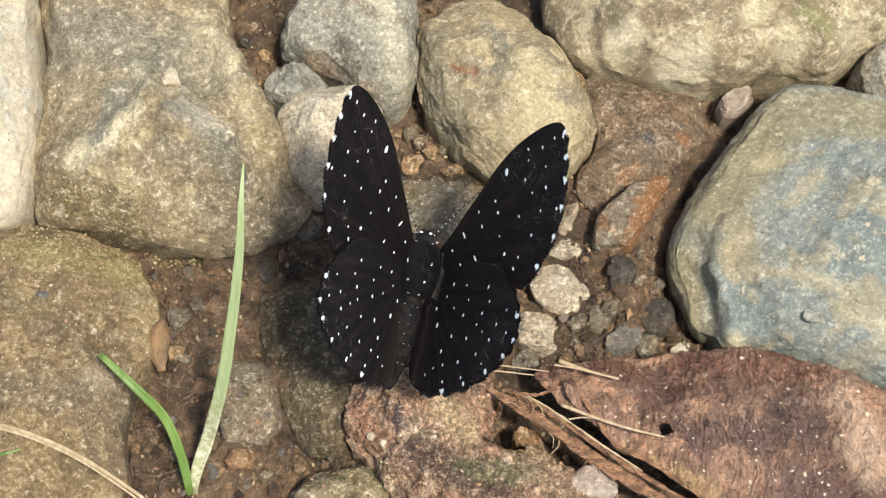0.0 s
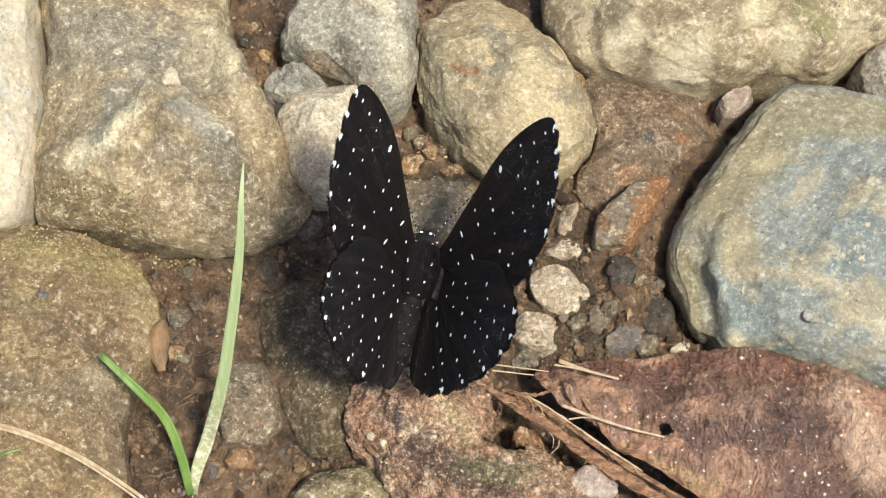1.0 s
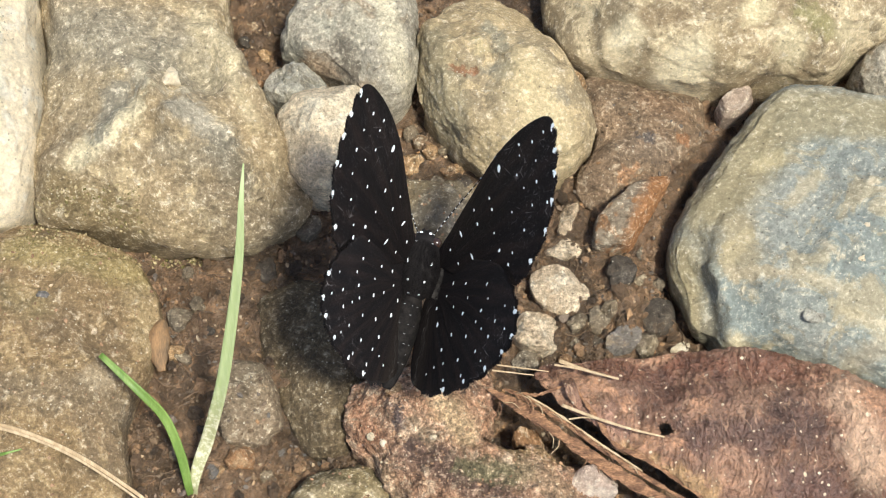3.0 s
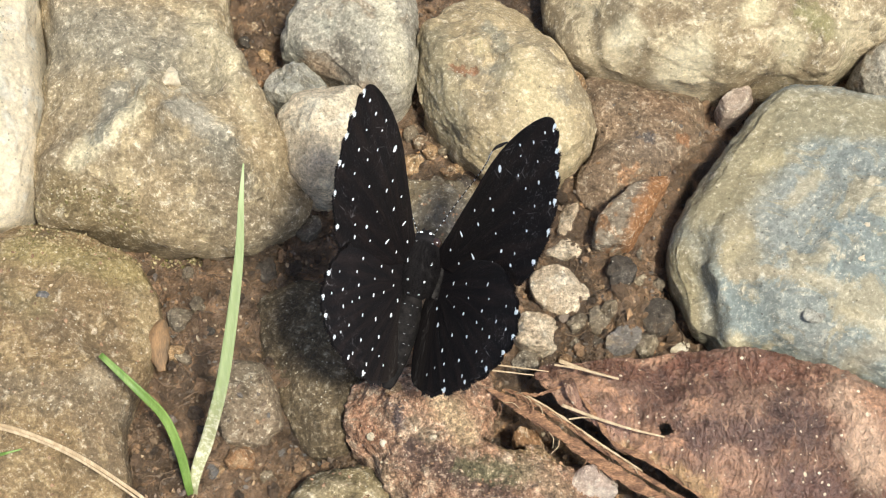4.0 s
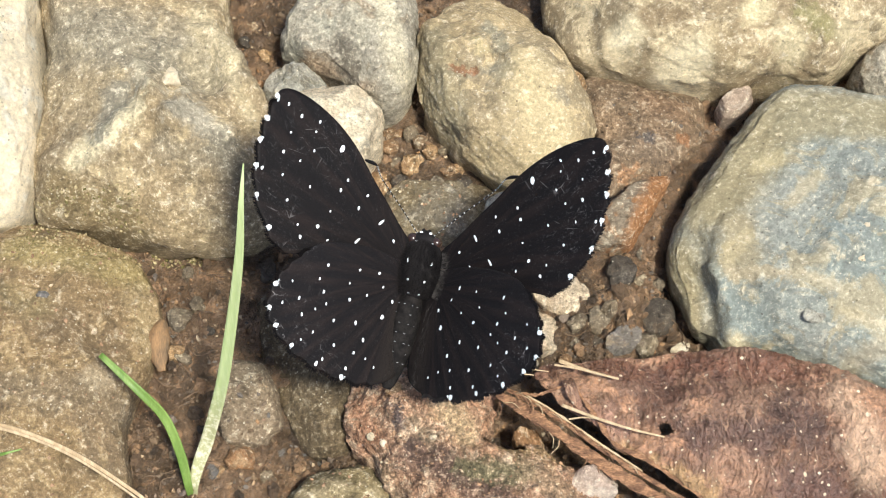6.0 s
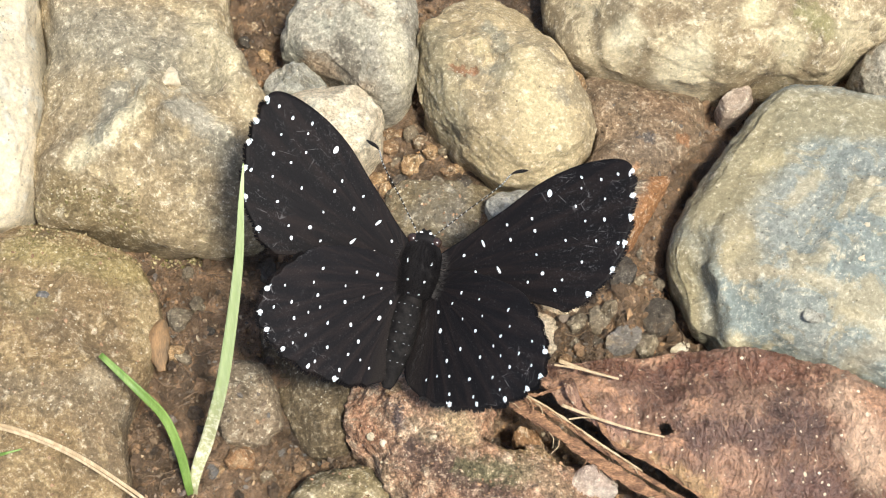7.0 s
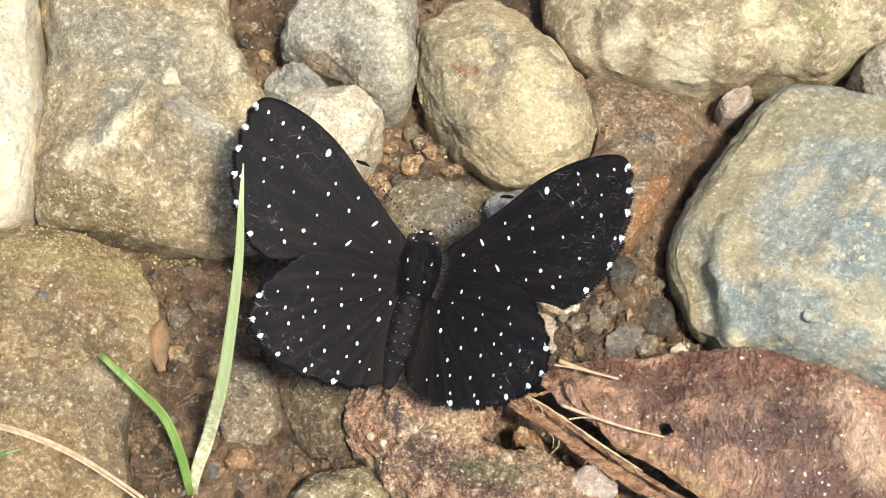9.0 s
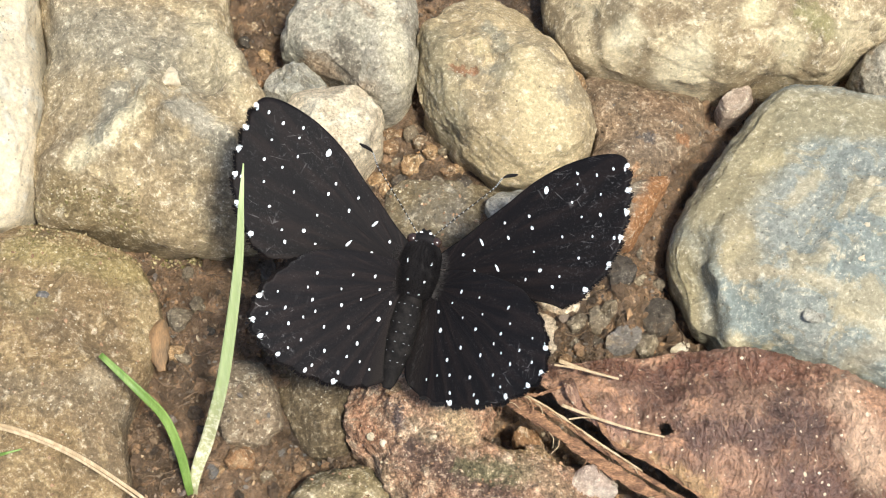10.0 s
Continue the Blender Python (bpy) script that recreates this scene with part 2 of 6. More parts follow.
STONE_MOSS = stone_material("mossy_stone", (0.29, 0.22, 0.108), (0.23, 0.18, 0.09), (0.42, 0.33, 0.19), 0.5, flecks=0.5, contrast=0.45)
STONE_RED = stone_material("reddish_stone", (0.5, 0.28, 0.165), (0.38, 0.225, 0.14), (0.62, 0.46, 0.31), 0.48, fleck=(0.72, 0.58, 0.41), flecks=0.36, contrast=0.6, scale=2.4, stain=(0.1, 0.068, 0.05), stains=0.5, blots=RED_BLOTS)
STONE_BLOTCH = stone_material("blotched_stone", (0.4, 0.3, 0.172), (0.34, 0.262, 0.155), (0.74, 0.6, 0.37), 0.6, scale=0.72, contrast=0.24, stains=0.4, blots=LONG_BLOTS)
STONE_BLUE = stone_material("blue_grey_stone", (0.285, 0.318, 0.285), (0.35, 0.358, 0.308), (0.47, 0.4, 0.26), 0.55, flecks=0.4, contrast=0.22, scale=0.8, stains=0.2, blots=BLUE_BLOTS)
STONE_PINK = stone_material("pinkish_stone", (0.56, 0.42, 0.33), (0.48, 0.36, 0.27), (0.68, 0.57, 0.46), 0.5, contrast=0.25)
STONE_EARTH = stone_material("earth_covered_stone", (0.27, 0.18, 0.108), (0.22, 0.152, 0.092), (0.35, 0.24, 0.145), 0.4, scale=2.2, contrast=0.45, flecks=0.25, stains=0.4, blots=EARTH_BLOTS)
STONE_RUST = stone_material("rust_stone", (0.42, 0.22, 0.1), (0.28, 0.18, 0.1), (0.5, 0.33, 0.18), 0.4, scale=2.0)
STONE_GREYBROWN = stone_material("grey_brown_stone", (0.27, 0.205, 0.13), (0.215, 0.178, 0.13), (0.33, 0.26, 0.165), 0.4, contrast=0.4, flecks=0.3)
STONE_FLAT = stone_material("flat_olive_grey_stone", (0.25, 0.19, 0.105), (0.185, 0.168, 0.14), (0.28, 0.25, 0.2), 0.4, contrast=0.35, flecks=0.3, stains=0.3)
STONE_DARK = stone_material("dark_stone", (0.085, 0.07, 0.055), (0.11, 0.085, 0.06), (0.15, 0.105, 0.068), 0.4, flecks=0.12, contrast=0.3, stains=0.5)
STONE_BLUEGREY = stone_material("bluish_pebble", (0.19, 0.18, 0.17), (0.22, 0.19, 0.16), (0.27, 0.2, 0.13), 0.4, flecks=0.15, contrast=0.3)
STONE_CREAM = stone_material("cream_stone", (0.74, 0.61, 0.42), (0.65, 0.52, 0.35), (0.82, 0.72, 0.53), 0.5, flecks=0.35, contrast=0.35, stains=0.3)
STONE_CHUNK = stone_material("pale_brown_chunk", (0.7, 0.56, 0.39), (0.58, 0.44, 0.29), (0.8, 0.69, 0.52), 0.45, flecks=0.4, contrast=0.4, scale=2.0, stains=0.4)
STONE_WEDGE = stone_material("rusty_wedge_stone", (0.36, 0.28, 0.19), (0.3, 0.24, 0.17), (0.42, 0.2, 0.08), 0.5, scale=1.6, zone=((0.45, 0.21, 0.085), (0.9, -0.35), -0.3, 1.4))
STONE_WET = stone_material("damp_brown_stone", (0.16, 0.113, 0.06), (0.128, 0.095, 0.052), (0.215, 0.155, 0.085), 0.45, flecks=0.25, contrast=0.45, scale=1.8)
STONE_ORANGE = stone_material("orange_pebble", (0.5, 0.31, 0.15), (0.4, 0.235, 0.115), (0.63, 0.45, 0.26), 0.4, scale=2.5, contrast=0.45)


def soil_material():
    n = Nodes("damp_soil", 0.4, 0.5)
    broad, mid, fine = n.noise(0.14, 5, 0.6), n.noise(0.9, 8, 0.7, 0.5), n.noise(5.0, 5, 0.7)
    colour = n.mix(n.span(broad, 0.38, 0.64), (0.13, 0.085, 0.05), (0.27, 0.17, 0.1))
    colour = n.mix(n.span(mid, 0.52, 0.68), colour, (0.33, 0.195, 0.105))
    colour = n.mix(n.span(fine, 0.6, 0.72), colour, (0.42, 0.31, 0.2))
    # shade of the hollows put into the colour: lows of the bump noise darker
    colour = n.mix(1.0, colour, n.grey(mid, 0.4, 1.6), "MULTIPLY")
    colour = n.mix(1.0, colour, n.grey(fine, 0.5, 1.5), "MULTIPLY")
    n.bump((mid, 1.6), (fine, 0.35))
    return n.done(colour)


def grit_material():
    n = Nodes("soil_crumbs", 0.85, 0.3)
    island = n.add("ShaderNodeNewGeometry").outputs["Random Per Island"]
    ramp = n.add("ShaderNodeValToRGB")
    stops = ((0.0, (0.09, 0.062, 0.04)), (0.35, (0.19, 0.127, 0.075)), (0.66, (0.14, 0.122, 0.105)), (0.84, (0.32, 0.18, 0.085)), (0.985, (0.42, 0.33, 0.22)))
    while len(ramp.color_ramp.elements) < len(stops):
        ramp.color_ramp.elements.new(0.5)
    for element, (at, colour) in zip(ramp.color_ramp.elements, stops):
        element.position, element.color = at, (*colour, 1)
    n.put(ramp.inputs[0], island)
    fine = n.noise(6.0, 4, 0.7)
    n.bump((fine, 0.12))
    return n.done(n.mix(1.0, ramp.outputs[0], n.grey(fine, 0.6, 1.4), "MULTIPLY"))


LEAF_BLOTS = [
    (7.5, -12.0, 17.8, -11.4, 0.8, (0.13, 0.055, 0.03), 0.8),
    (17.8, -11.4, 28.4, -12.3, 1.1, (0.15, 0.065, 0.038), 0.8),
    (16.8, -13.6, 20.2, -14.1, 1.4, (0.12, 0.06, 0.04), 0.7),
    (18.3, -17.2, 22.9, -17.6, 1.7, (0.1, 0.055, 0.042), 0.75),
    (25.6, -15.0, 26.7, -16.8, 1.6, (0.09, 0.052, 0.04), 0.7),
    (24.3, -20.9, 28.0, -21.2, 1.2, (0.13, 0.07, 0.055), 0.7),
    (10.8, -15.0, 13.3, -16.8, 1.2, (0.36, 0.2, 0.14), 0.7),
    (13.6, -18.1, 19.7, -21.5, 1.0, (0.42, 0.26, 0.125), 0.8),
    (30.4, -14.1, 31.9, -19.4, 1.8, (0.5, 0.33, 0.215), 0.75),
    (21.1, -19.8, 23.1, -20.7, 1.2, (0.42, 0.24, 0.15), 0.6)]


def leaf_material():
    """Dried leaf: red-brown, covered by a fine net of wrinkles, a little glossy, with pale round dots."""
    n = Nodes("dead_leaf", 0.36, 0.55)
    warped = n.vec("ADD", n.mm, n.vec("MULTIPLY", n.add_colour(0.5), (1.6, 1.6, 0.0)))
    warped = n.vec("ADD", warped, n.vec("MULTIPLY", n.add_colour(1.7), (0.5, 0.5, 0.0)))
    broad, blot = n.noise(0.085, 6, 0.6, 0.5), n.noise(0.22, 7, 0.65, 0.5)
    fine, speck = n.noise(5.0, 4, 0.7), n.noise(11.0, 2, 0.6)
    relief = n.noise(1.1, 5, 0.6, 0.6, n.vec("MULTIPLY", warped, (1.2, 0.8, 0.5)))
    wrinkle = n.noise(1.0, 4, 0.62, 0.3, n.vec("MULTIPLY", warped, (2.1, 1.3, 1.0)))
    vein = n.noise(1.0, 1, 0.4, 0.2, n.vec("MULTIPLY", warped, (0.75, 0.13, 0.2)))
    vein = n.span(n.math("ABSOLUTE", n.math("SUBTRACT", vein, 0.5)), 0.016, 0.004)
    colour = n.mix(n.span(broad, 0.4, 0.58), (0.148, 0.076, 0.047), (0.245, 0.14, 0.09))
    colour = n.mix(n.span(blot, 0.53, 0.68), colour, (0.44, 0.24, 0.14))
    colour = n.mix(n.math("MULTIPLY", n.span(blot, 0.46, 0.33), 0.8), colour, (0.07, 0.04, 0.026))
    wander = n.math("ADD", n.math("MULTIPLY", n.math("SUBTRACT", blot, 0.5), 6.0), n.math("MULTIPLY", n.math("SUBTRACT", relief, 0.5), 2.5))
    for x0, y0, x1, y1, reach, tone, strength in LEAF_BLOTS:
        edge = n.math("ADD", n.segment(x0, y0, x1, y1), wander)
        colour = n.mix(n.math("MULTIPLY", n.span(edge, reach * 1.4, reach * 0.4), strength), colour, tone)
    colour = n.mix(1.0, colour, n.grey(relief, 0.75, 1.25), "MULTIPLY")
    colour = n.mix(1.0, colour, n.grey(fine, 0.72, 1.28), "MULTIPLY")
    colour = n.mix(1.0, colour, n.grey(speck, 0.75, 1.25), "MULTIPLY")
    colour = n.mix(1.0, colour, n.grey(wrinkle, 0.55, 1.55), "MULTIPLY")
    part_way = n.span(n.noise(0.35, 4, 0.6), 0.4, 0.6)
    colour = n.mix(n.math("MULTIPLY", n.math("MULTIPLY", vein, part_way), 0.6), colour, (0.5, 0.32, 0.21))
    for scale, size, share, strength in ((0.62, 0.14, 0.5, 1.0), (1.2, 0.17, 0.45, 0.95), (2.3, 0.19, 0.62, 0.8)):
        at = n.vec("ADD", n.mm, n.vec("MULTIPLY", n.add_colour(2.0), (0.35, 0.35, 0.0)))
        dot = n.math("MULTIPLY", n.span(n.cells(scale, at=at), size, size * 0.6), n.span(n.cells(scale, "F1", "Color", at), share, share + 0.05))
        colour = n.mix(n.math("MULTIPLY", dot, strength), colour, (0.78, 0.64, 0.46))
    n.bump((broad, 1.4), (relief, 0.7), (wrinkle, 0.5), (vein, 0.03), (fine, 0.1), (speck, 0.03))
    return n.done(colour)


def plain_material(name, first, second, rough, scale, streak=(1, 1, 1), depth=0.05, spec=0.4, fine_scale=6.0, contrast=0.25):
    n = Nodes(name, rough, spec)
    at = n.vec("MULTIPLY", n.mm, streak)
    broad, fine = n.noise(scale, 5, 0.6, 0.2, at), n.noise(fine_scale, 4, 0.6, 0.0, at)
    colour = n.mix(n.span(broad, 0.36, 0.64), first, second)
    colour = n.mix(1.0, colour, n.grey(fine, 1 - contrast, 1 + contrast), "MULTIPLY")
    n.bump((fine, depth))
    return n.done(colour)


def pale_grass_material():
    """A pale blade: whitish and mottled near its foot, greener above, with fine lengthwise lines."""
    n = Nodes("pale_grass", 0.5, 0.4)
    split = n.add("ShaderNodeSeparateXYZ")
    n.put(split.inputs[0], n.coord)
    lines, mottle = n.noise(3.0, 3, 0.5, 0.0, n.vec("MULTIPLY", n.mm, (2.2, 0.35, 0.2))), n.noise(2.2, 5, 0.7)
    colour = n.mix(n.span(lines, 0.35, 0.65), (0.31, 0.38, 0.17), (0.36, 0.42, 0.21))
    foot = n.mix(n.span(mottle, 0.45, 0.6), (0.33, 0.33, 0.17), (0.58, 0.55, 0.38))
    colour = n.mix(n.span(split.outputs[2], 0.009, 0.003), colour, foot)
    n.bump((lines, 0.06), (mottle, 0.05))
    return n.done(colour)


def clod_material():
    n = Nodes("soil_clods", 0.45, 0.5)
    island = n.add("ShaderNodeNewGeometry").outputs["Random Per Island"]
    fine = n.noise(3.0, 6, 0.75)
    colour = n.mix(n.span(island, 0.0, 1.0), (0.055, 0.037, 0.023), (0.33, 0.205, 0.115))
    n.bump((fine, 0.45))
    return n.done(n.mix(1.0, colour, n.grey(fine, 0.45, 1.55), "MULTIPLY"))


def moss_material():
    n = Nodes("moss", 0.8, 0.2)
    island = n.add("ShaderNodeNewGeometry").outputs["Random Per Island"]
    return n.done(n.mix(n.span(island, 0.1, 0.9), (0.13, 0.11, 0.04), (0.42, 0.34, 0.19)))


def grain_material():
    n = Nodes("stone_grains", 0.85, 0.3)
    island = n.add("ShaderNodeNewGeometry").outputs["Random Per Island"]
    colour = n.mix(n.span(island, 0.0, 0.6), (0.17, 0.1, 0.06), (0.36, 0.22, 0.13))
    colour = n.mix(n.span(island, 0.7, 0.97), colour, (0.58, 0.46, 0.31))
    return n.done(n.mix(1.0, colour, n.grey(n.noise(6.0, 4, 0.7), 0.65, 1.35), "MULTIPLY"))


def wing_material(name, dark, brown, wear):
    """Black scales with faint brown streaks along the veins and thin worn scratches."""
    n = Nodes(name, 0.65, 0.125)
    split = n.add("ShaderNodeSeparateXYZ")
    n.put(split.inputs[0], n.coord)
    angle = n.math("ARCTAN2", split.outputs[1], n.math("ABSOLUTE", split.outputs[0]))
    radius = n.math("MULTIPLY", n.add("ShaderNodeVectorMath", operation="LENGTH").outputs["Value"], 1000.0)
    n.put(radius.node.inputs[0].links[0].from_node.inputs[0], n.coord)
    polar = n.add("ShaderNodeCombineXYZ")
    n.put(polar.inputs[0], n.math("MULTIPLY", angle, 11.0)), n.put(polar.inputs[1], n.math("MULTIPLY", radius, 0.16))
    streak, fine = n.noise(1.0, 4, 0.6, 0.3, polar.outputs[0]), n.noise(13.0, 3, 0.6)
    colour = n.mix(n.span(streak, 0.42, 0.68), dark, brown)
    colour = n.mix(1.0, colour, n.grey(fine, 0.45, 1.7), "MULTIPLY")
    across = n.span(n.noise(2.0, 2, 0.5, 0.3, n.vec("MULTIPLY", n.mm, (0.4, 2.6, 1.0))), 0.66, 0.72)
    along = n.span(n.noise(2.0, 2, 0.5, 0.3, n.vec("MULTIPLY", n.mm, (2.4, 0.45, 1.0))), 0.67, 0.73)
    line = n.math("MULTIPLY", n.math("MAXIMUM", across, along), n.span(n.noise(0.3, 3, 0.6), 0.4, 0.6))
    speck = n.math("MULTIPLY", n.span(n.noise(6.5, 3, 0.6), 0.58, 0.72), n.span(n.noise(0.35, 4, 0.6), 0.36, 0.62))
    colour = n.mix(n.math("MULTIPLY", speck, 0.55), colour, (0.06, 0.054, 0.054))
    outer = n.span(radius, 7.5, 13.5)
    colour = n.mix(n.math("MULTIPLY", n.math("MULTIPLY", line, outer), 0.13), colour, (0.16, 0.15, 0.15))
    worn = n.span(n.noise(0.32, 3, 0.6, 0.4, n.vec("ADD", n.mm, (5.0, 9.0, 2.0))), 0.46, 0.6)
    lines = n.span(n.cells(0.55, "DISTANCE_TO_EDGE", "Distance", n.vec("MULTIPLY", n.mm, (0.8, 1.5, 1.0))), 0.016, 0.004)
    lines = n.math("MULTIPLY", lines, n.span(n.noise(1.6, 3, 0.6), 0.46, 0.6))
    colour = n.mix(n.math("MULTIPLY", n.math("MULTIPLY", lines, worn), n.math("MULTIPLY", outer, 0.5 * wear)), colour, (0.3, 0.28, 0.28))
    rubbed = n.math("MULTIPLY", n.span(n.noise(4.2, 4, 0.75), 0.57, 0.68), n.math("MULTIPLY", worn, outer))
    colour = n.mix(n.math("MULTIPLY", rubbed, 0.45 * wear), colour, (0.2, 0.19, 0.195))
    fold = n.math("MULTIPLY", n.span(n.math("ABSOLUTE", split.outputs[0]), 0.0016, 0.0004), n.span(split.outputs[1], -0.0012, -0.003))
    colour = n.mix(n.math("MULTIPLY", fold, n.span(fine, 0.3, 0.65)), colour, (0.019, 0.015, 0.013))
    n.bump((streak, 0.08), (fine, 0.02))
    return n.done(colour)


SOIL, GRIT, LEAF, MOSS, GRAINS, CLOD = soil_material(), grit_material(), leaf_material(), moss_material(), grain_material(), clod_material()
RIB = plain_material("leaf_rib", (0.4, 0.215, 0.115), (0.17, 0.088, 0.05), 0.6, 0.9, (1.1, 2.4, 1), 0.3, 0.35, 4.0, 0.6)
GRASS_PALE = pale_grass_material()
GRASS_GREEN = plain_material("green_grass", (0.1, 0.175, 0.03), (0.16, 0.24, 0.055), 0.45, 0.4, (3, 0.4, 1), 0.03)
STRAW = plain_material("dry_straw", (0.5, 0.38, 0.24), (0.36, 0.26, 0.15), 0.6, 0.6, (4, 0.5, 1), 0.04)
ROOT = plain_material("fine_root", (0.2, 0.13, 0.075), (0.12, 0.08, 0.05), 0.8, 0.6)
WOOD = plain_material("brown_wood_chip", (0.3, 0.175, 0.082), (0.14, 0.092, 0.052), 0.7, 0.8, (2, 0.5, 1), 0.12)
WING = wing_material("black_wing_scales", (0.0047, 0.0039, 0.0042), (0.0112, 0.0078, 0.0072), 0.6)
HINDWING = wing_material("worn_black_wing_scales", (0.0068, 0.0061, 0.0067), (0.0145, 0.0108, 0.0104), 1.5)
WHITE = plain_material("white_scales", (0.72, 0.80, 0.84), (0.80, 0.84, 0.86), 0.7, 3.0, (1, 1, 1), 0.02, 0.2, 14.0, 0.12)
GREY_FUR = plain_material("dark_grey_fur", (0.007, 0.0063, 0.0062), (0.0155, 0.0135, 0.0125), 0.7, 1.5, (1, 1, 1), 0.06, 0.1, 10.0, 0.5)
HAIR = plain_material("brown_grey_hair", (0.016, 0.014, 0.0125), (0.034, 0.029, 0.026), 0.8, 2.0)
FUR = plain_material("black_fur", (0.008, 0.0071, 0.0075), (0.015, 0.013, 0.013), 0.7, 1.0, (1, 1, 1), 0.05, 0.13, 10.0, 0.5)
DASH = plain_material("grey_scales", (0.2, 0.2, 0.21), (0.28, 0.28, 0.29), 0.8, 3.0)
RING = plain_material("pale_antenna_rings", (0.42, 0.43, 0.42), (0.55, 0.56, 0.55), 0.7, 3.0)
EYE = plain_material("dark_eye", (0.02, 0.012, 0.01), (0.03, 0.016, 0.012), 0.25, 1.0, (1, 1, 1), 0.01, 0.5)

# ---- building helpers ----
from mathutils.bvhtree import BVHTree


def part(name, bm, material, parent=None, label="", smooth=True):
    """Links a bmesh as one mesh object, under a thing or part where one is given."""
    mesh = bpy.data.meshes.new(name)
    bm.to_mesh(mesh)
    bm.free()
    for face in mesh.polygons:
        face.use_smooth = smooth
    mesh.materials.append(material)
    ob = new(name, mesh)
    ob.parent = parent
    return tagged(ob, label) if label else ob


def around(radii, theta, sharp=0.0):
    """Closed outline through radii at equal angles; sharp 0 is smooth, 1 runs straight between them."""
    n = len(radii)
    u = np.asarray(theta) / (2 * math.pi) * n
    k = np.floor(u).astype(int)
    f = u - k
    r = np.asarray(radii)
    a, b, c, d = r[(k - 1) % n], r[k % n], r[(k + 1) % n], r[(k + 2) % n]
    smooth = 0.5 * (2 * b + (c - a) * f + (2 * a - 5 * b + 4 * c - d) * f * f + (3 * b - a - 3 * c + d) * f ** 3)
    straight = 1 / ((1 - f) / b + f / c)
    return smooth * (1 - sharp) + straight * sharp


def spline(points, count):
    """Points along a smooth open curve."""
    p = [Vector(q) for q in points]
    p = [2 * p[0] - p[1]] + p + [2 * p[-1] - p[-2]]
    out = []
    for i in range(count):
        s = i / (count - 1) * (len(p) - 3)
        k = min(int(s), len(p) - 4)
        f = s - k
        a, b, c, d = p[k:k + 4]
        out.append(0.5 * (2 * b + (c - a) * f + (2 * a - 5 * b + 4 * c - d) * f * f + (3 * b - a - 3 * c + d) * f ** 3))
    return out


def fractal(x, y, z, octaves=5, h=0.9):
    return noise.fractal((x, y, z), h, 2.1, octaves)


def ground_height(x, y):
    """Height of the soil, in millimetres, at a place in millimetres."""
    z = -2.3 + 0.8 * noise.noise((x * 0.12, y * 0.12, 3.0)) + 0.75 * fractal(x * 0.45, y * 0.45, 1.0, 7, 0.5)
    if abs(x) < 50 and abs(y) < 50:
        bend = 0.7 * noise.noise((x * 0.6, y * 0.6, 7.0))
        z += 0.75 * (0.55 - noise.voronoi((x * 0.62 + bend, y * 0.62 - bend, 0.3))[0][0]) + 0.4 * (0.5 - noise.voronoi((x * 1.5 - bend, y * 1.5 + bend, 2.1))[0][0])
    for bx, by, radius, rise in BUMPS:
        z += rise * math.exp(-((x - bx) ** 2 + (y - by) ** 2) / radius ** 2)
    return z


BUMPS = [(-20.0, -9.0, 5.0, 1.6), (-16.0, -18.0, 5.0, 0.6), (14.0, 3.0, 5.0, 1.2), (11.0, -5.0, 4.0, 1.0), (-8.5, -3.0, 5.0, -1.0), (-2.0, 8.0, 4.0, 0.8), (19.0, 2.0, 4.0, 0.8), (20.5, 7.5, 3.5, 0.7), (17.5, -5.0, 4.0, 0.3), (-10.5, -17.5, 3.5, -1.8), (-8.0, -13.0, 2.5, -1.5), (17.5, 11.5, 5.0, 1.5), (20.5, 0.0, 3.0, -1.6), (21.0, 6.0, 2.5, -1.2), (18.5, -4.5, 2.2, -1.0), (14.5, -5.0, 3.8, 1.5), (6.5, -15.0, 2.4, -0.8)]
BARE = [(19.0, 8.0, 6.5), (20.5, 1.0, 4.0), (16.0, 12.0, 6.5)]   # smooth mud: x, y, reach


def build_ground():
    def axis(low, high, step):
        inner = list(np.arange(low, high, step))
        out, gap = [], step
        edge = high
        while edge < 60000:
            gap *= 1.6
            edge += gap
            out.append(edge)
        left, gap, edge = [], step, low
        while edge > -60000:
            gap *= 1.6
            edge -= gap
            left.append(edge)
        return left[::-1] + inner + out
    xs, ys = axis(-46.0, 46.0, 0.3), axis(-32.0, 42.0, 0.3)
    verts = [(x * MM, y * MM, ground_height(x, y) * MM) for y in ys for x in xs]
    w = len(xs)
    faces = [(j * w + i, j * w + i + 1, (j + 1) * w + i + 1, (j + 1) * w + i) for j in range(len(ys) - 1) for i in range(w - 1)]
    mesh = bpy.data.meshes.new("ground")
    mesh.from_pydata(verts, [], faces)
    for face in mesh.polygons:
        face.use_smooth = True
    mesh.materials.append(SOIL)
    return tagged(new("ground", mesh), "damp brown crumbly soil between stones", "soil", kind="structure")


ground = build_ground()


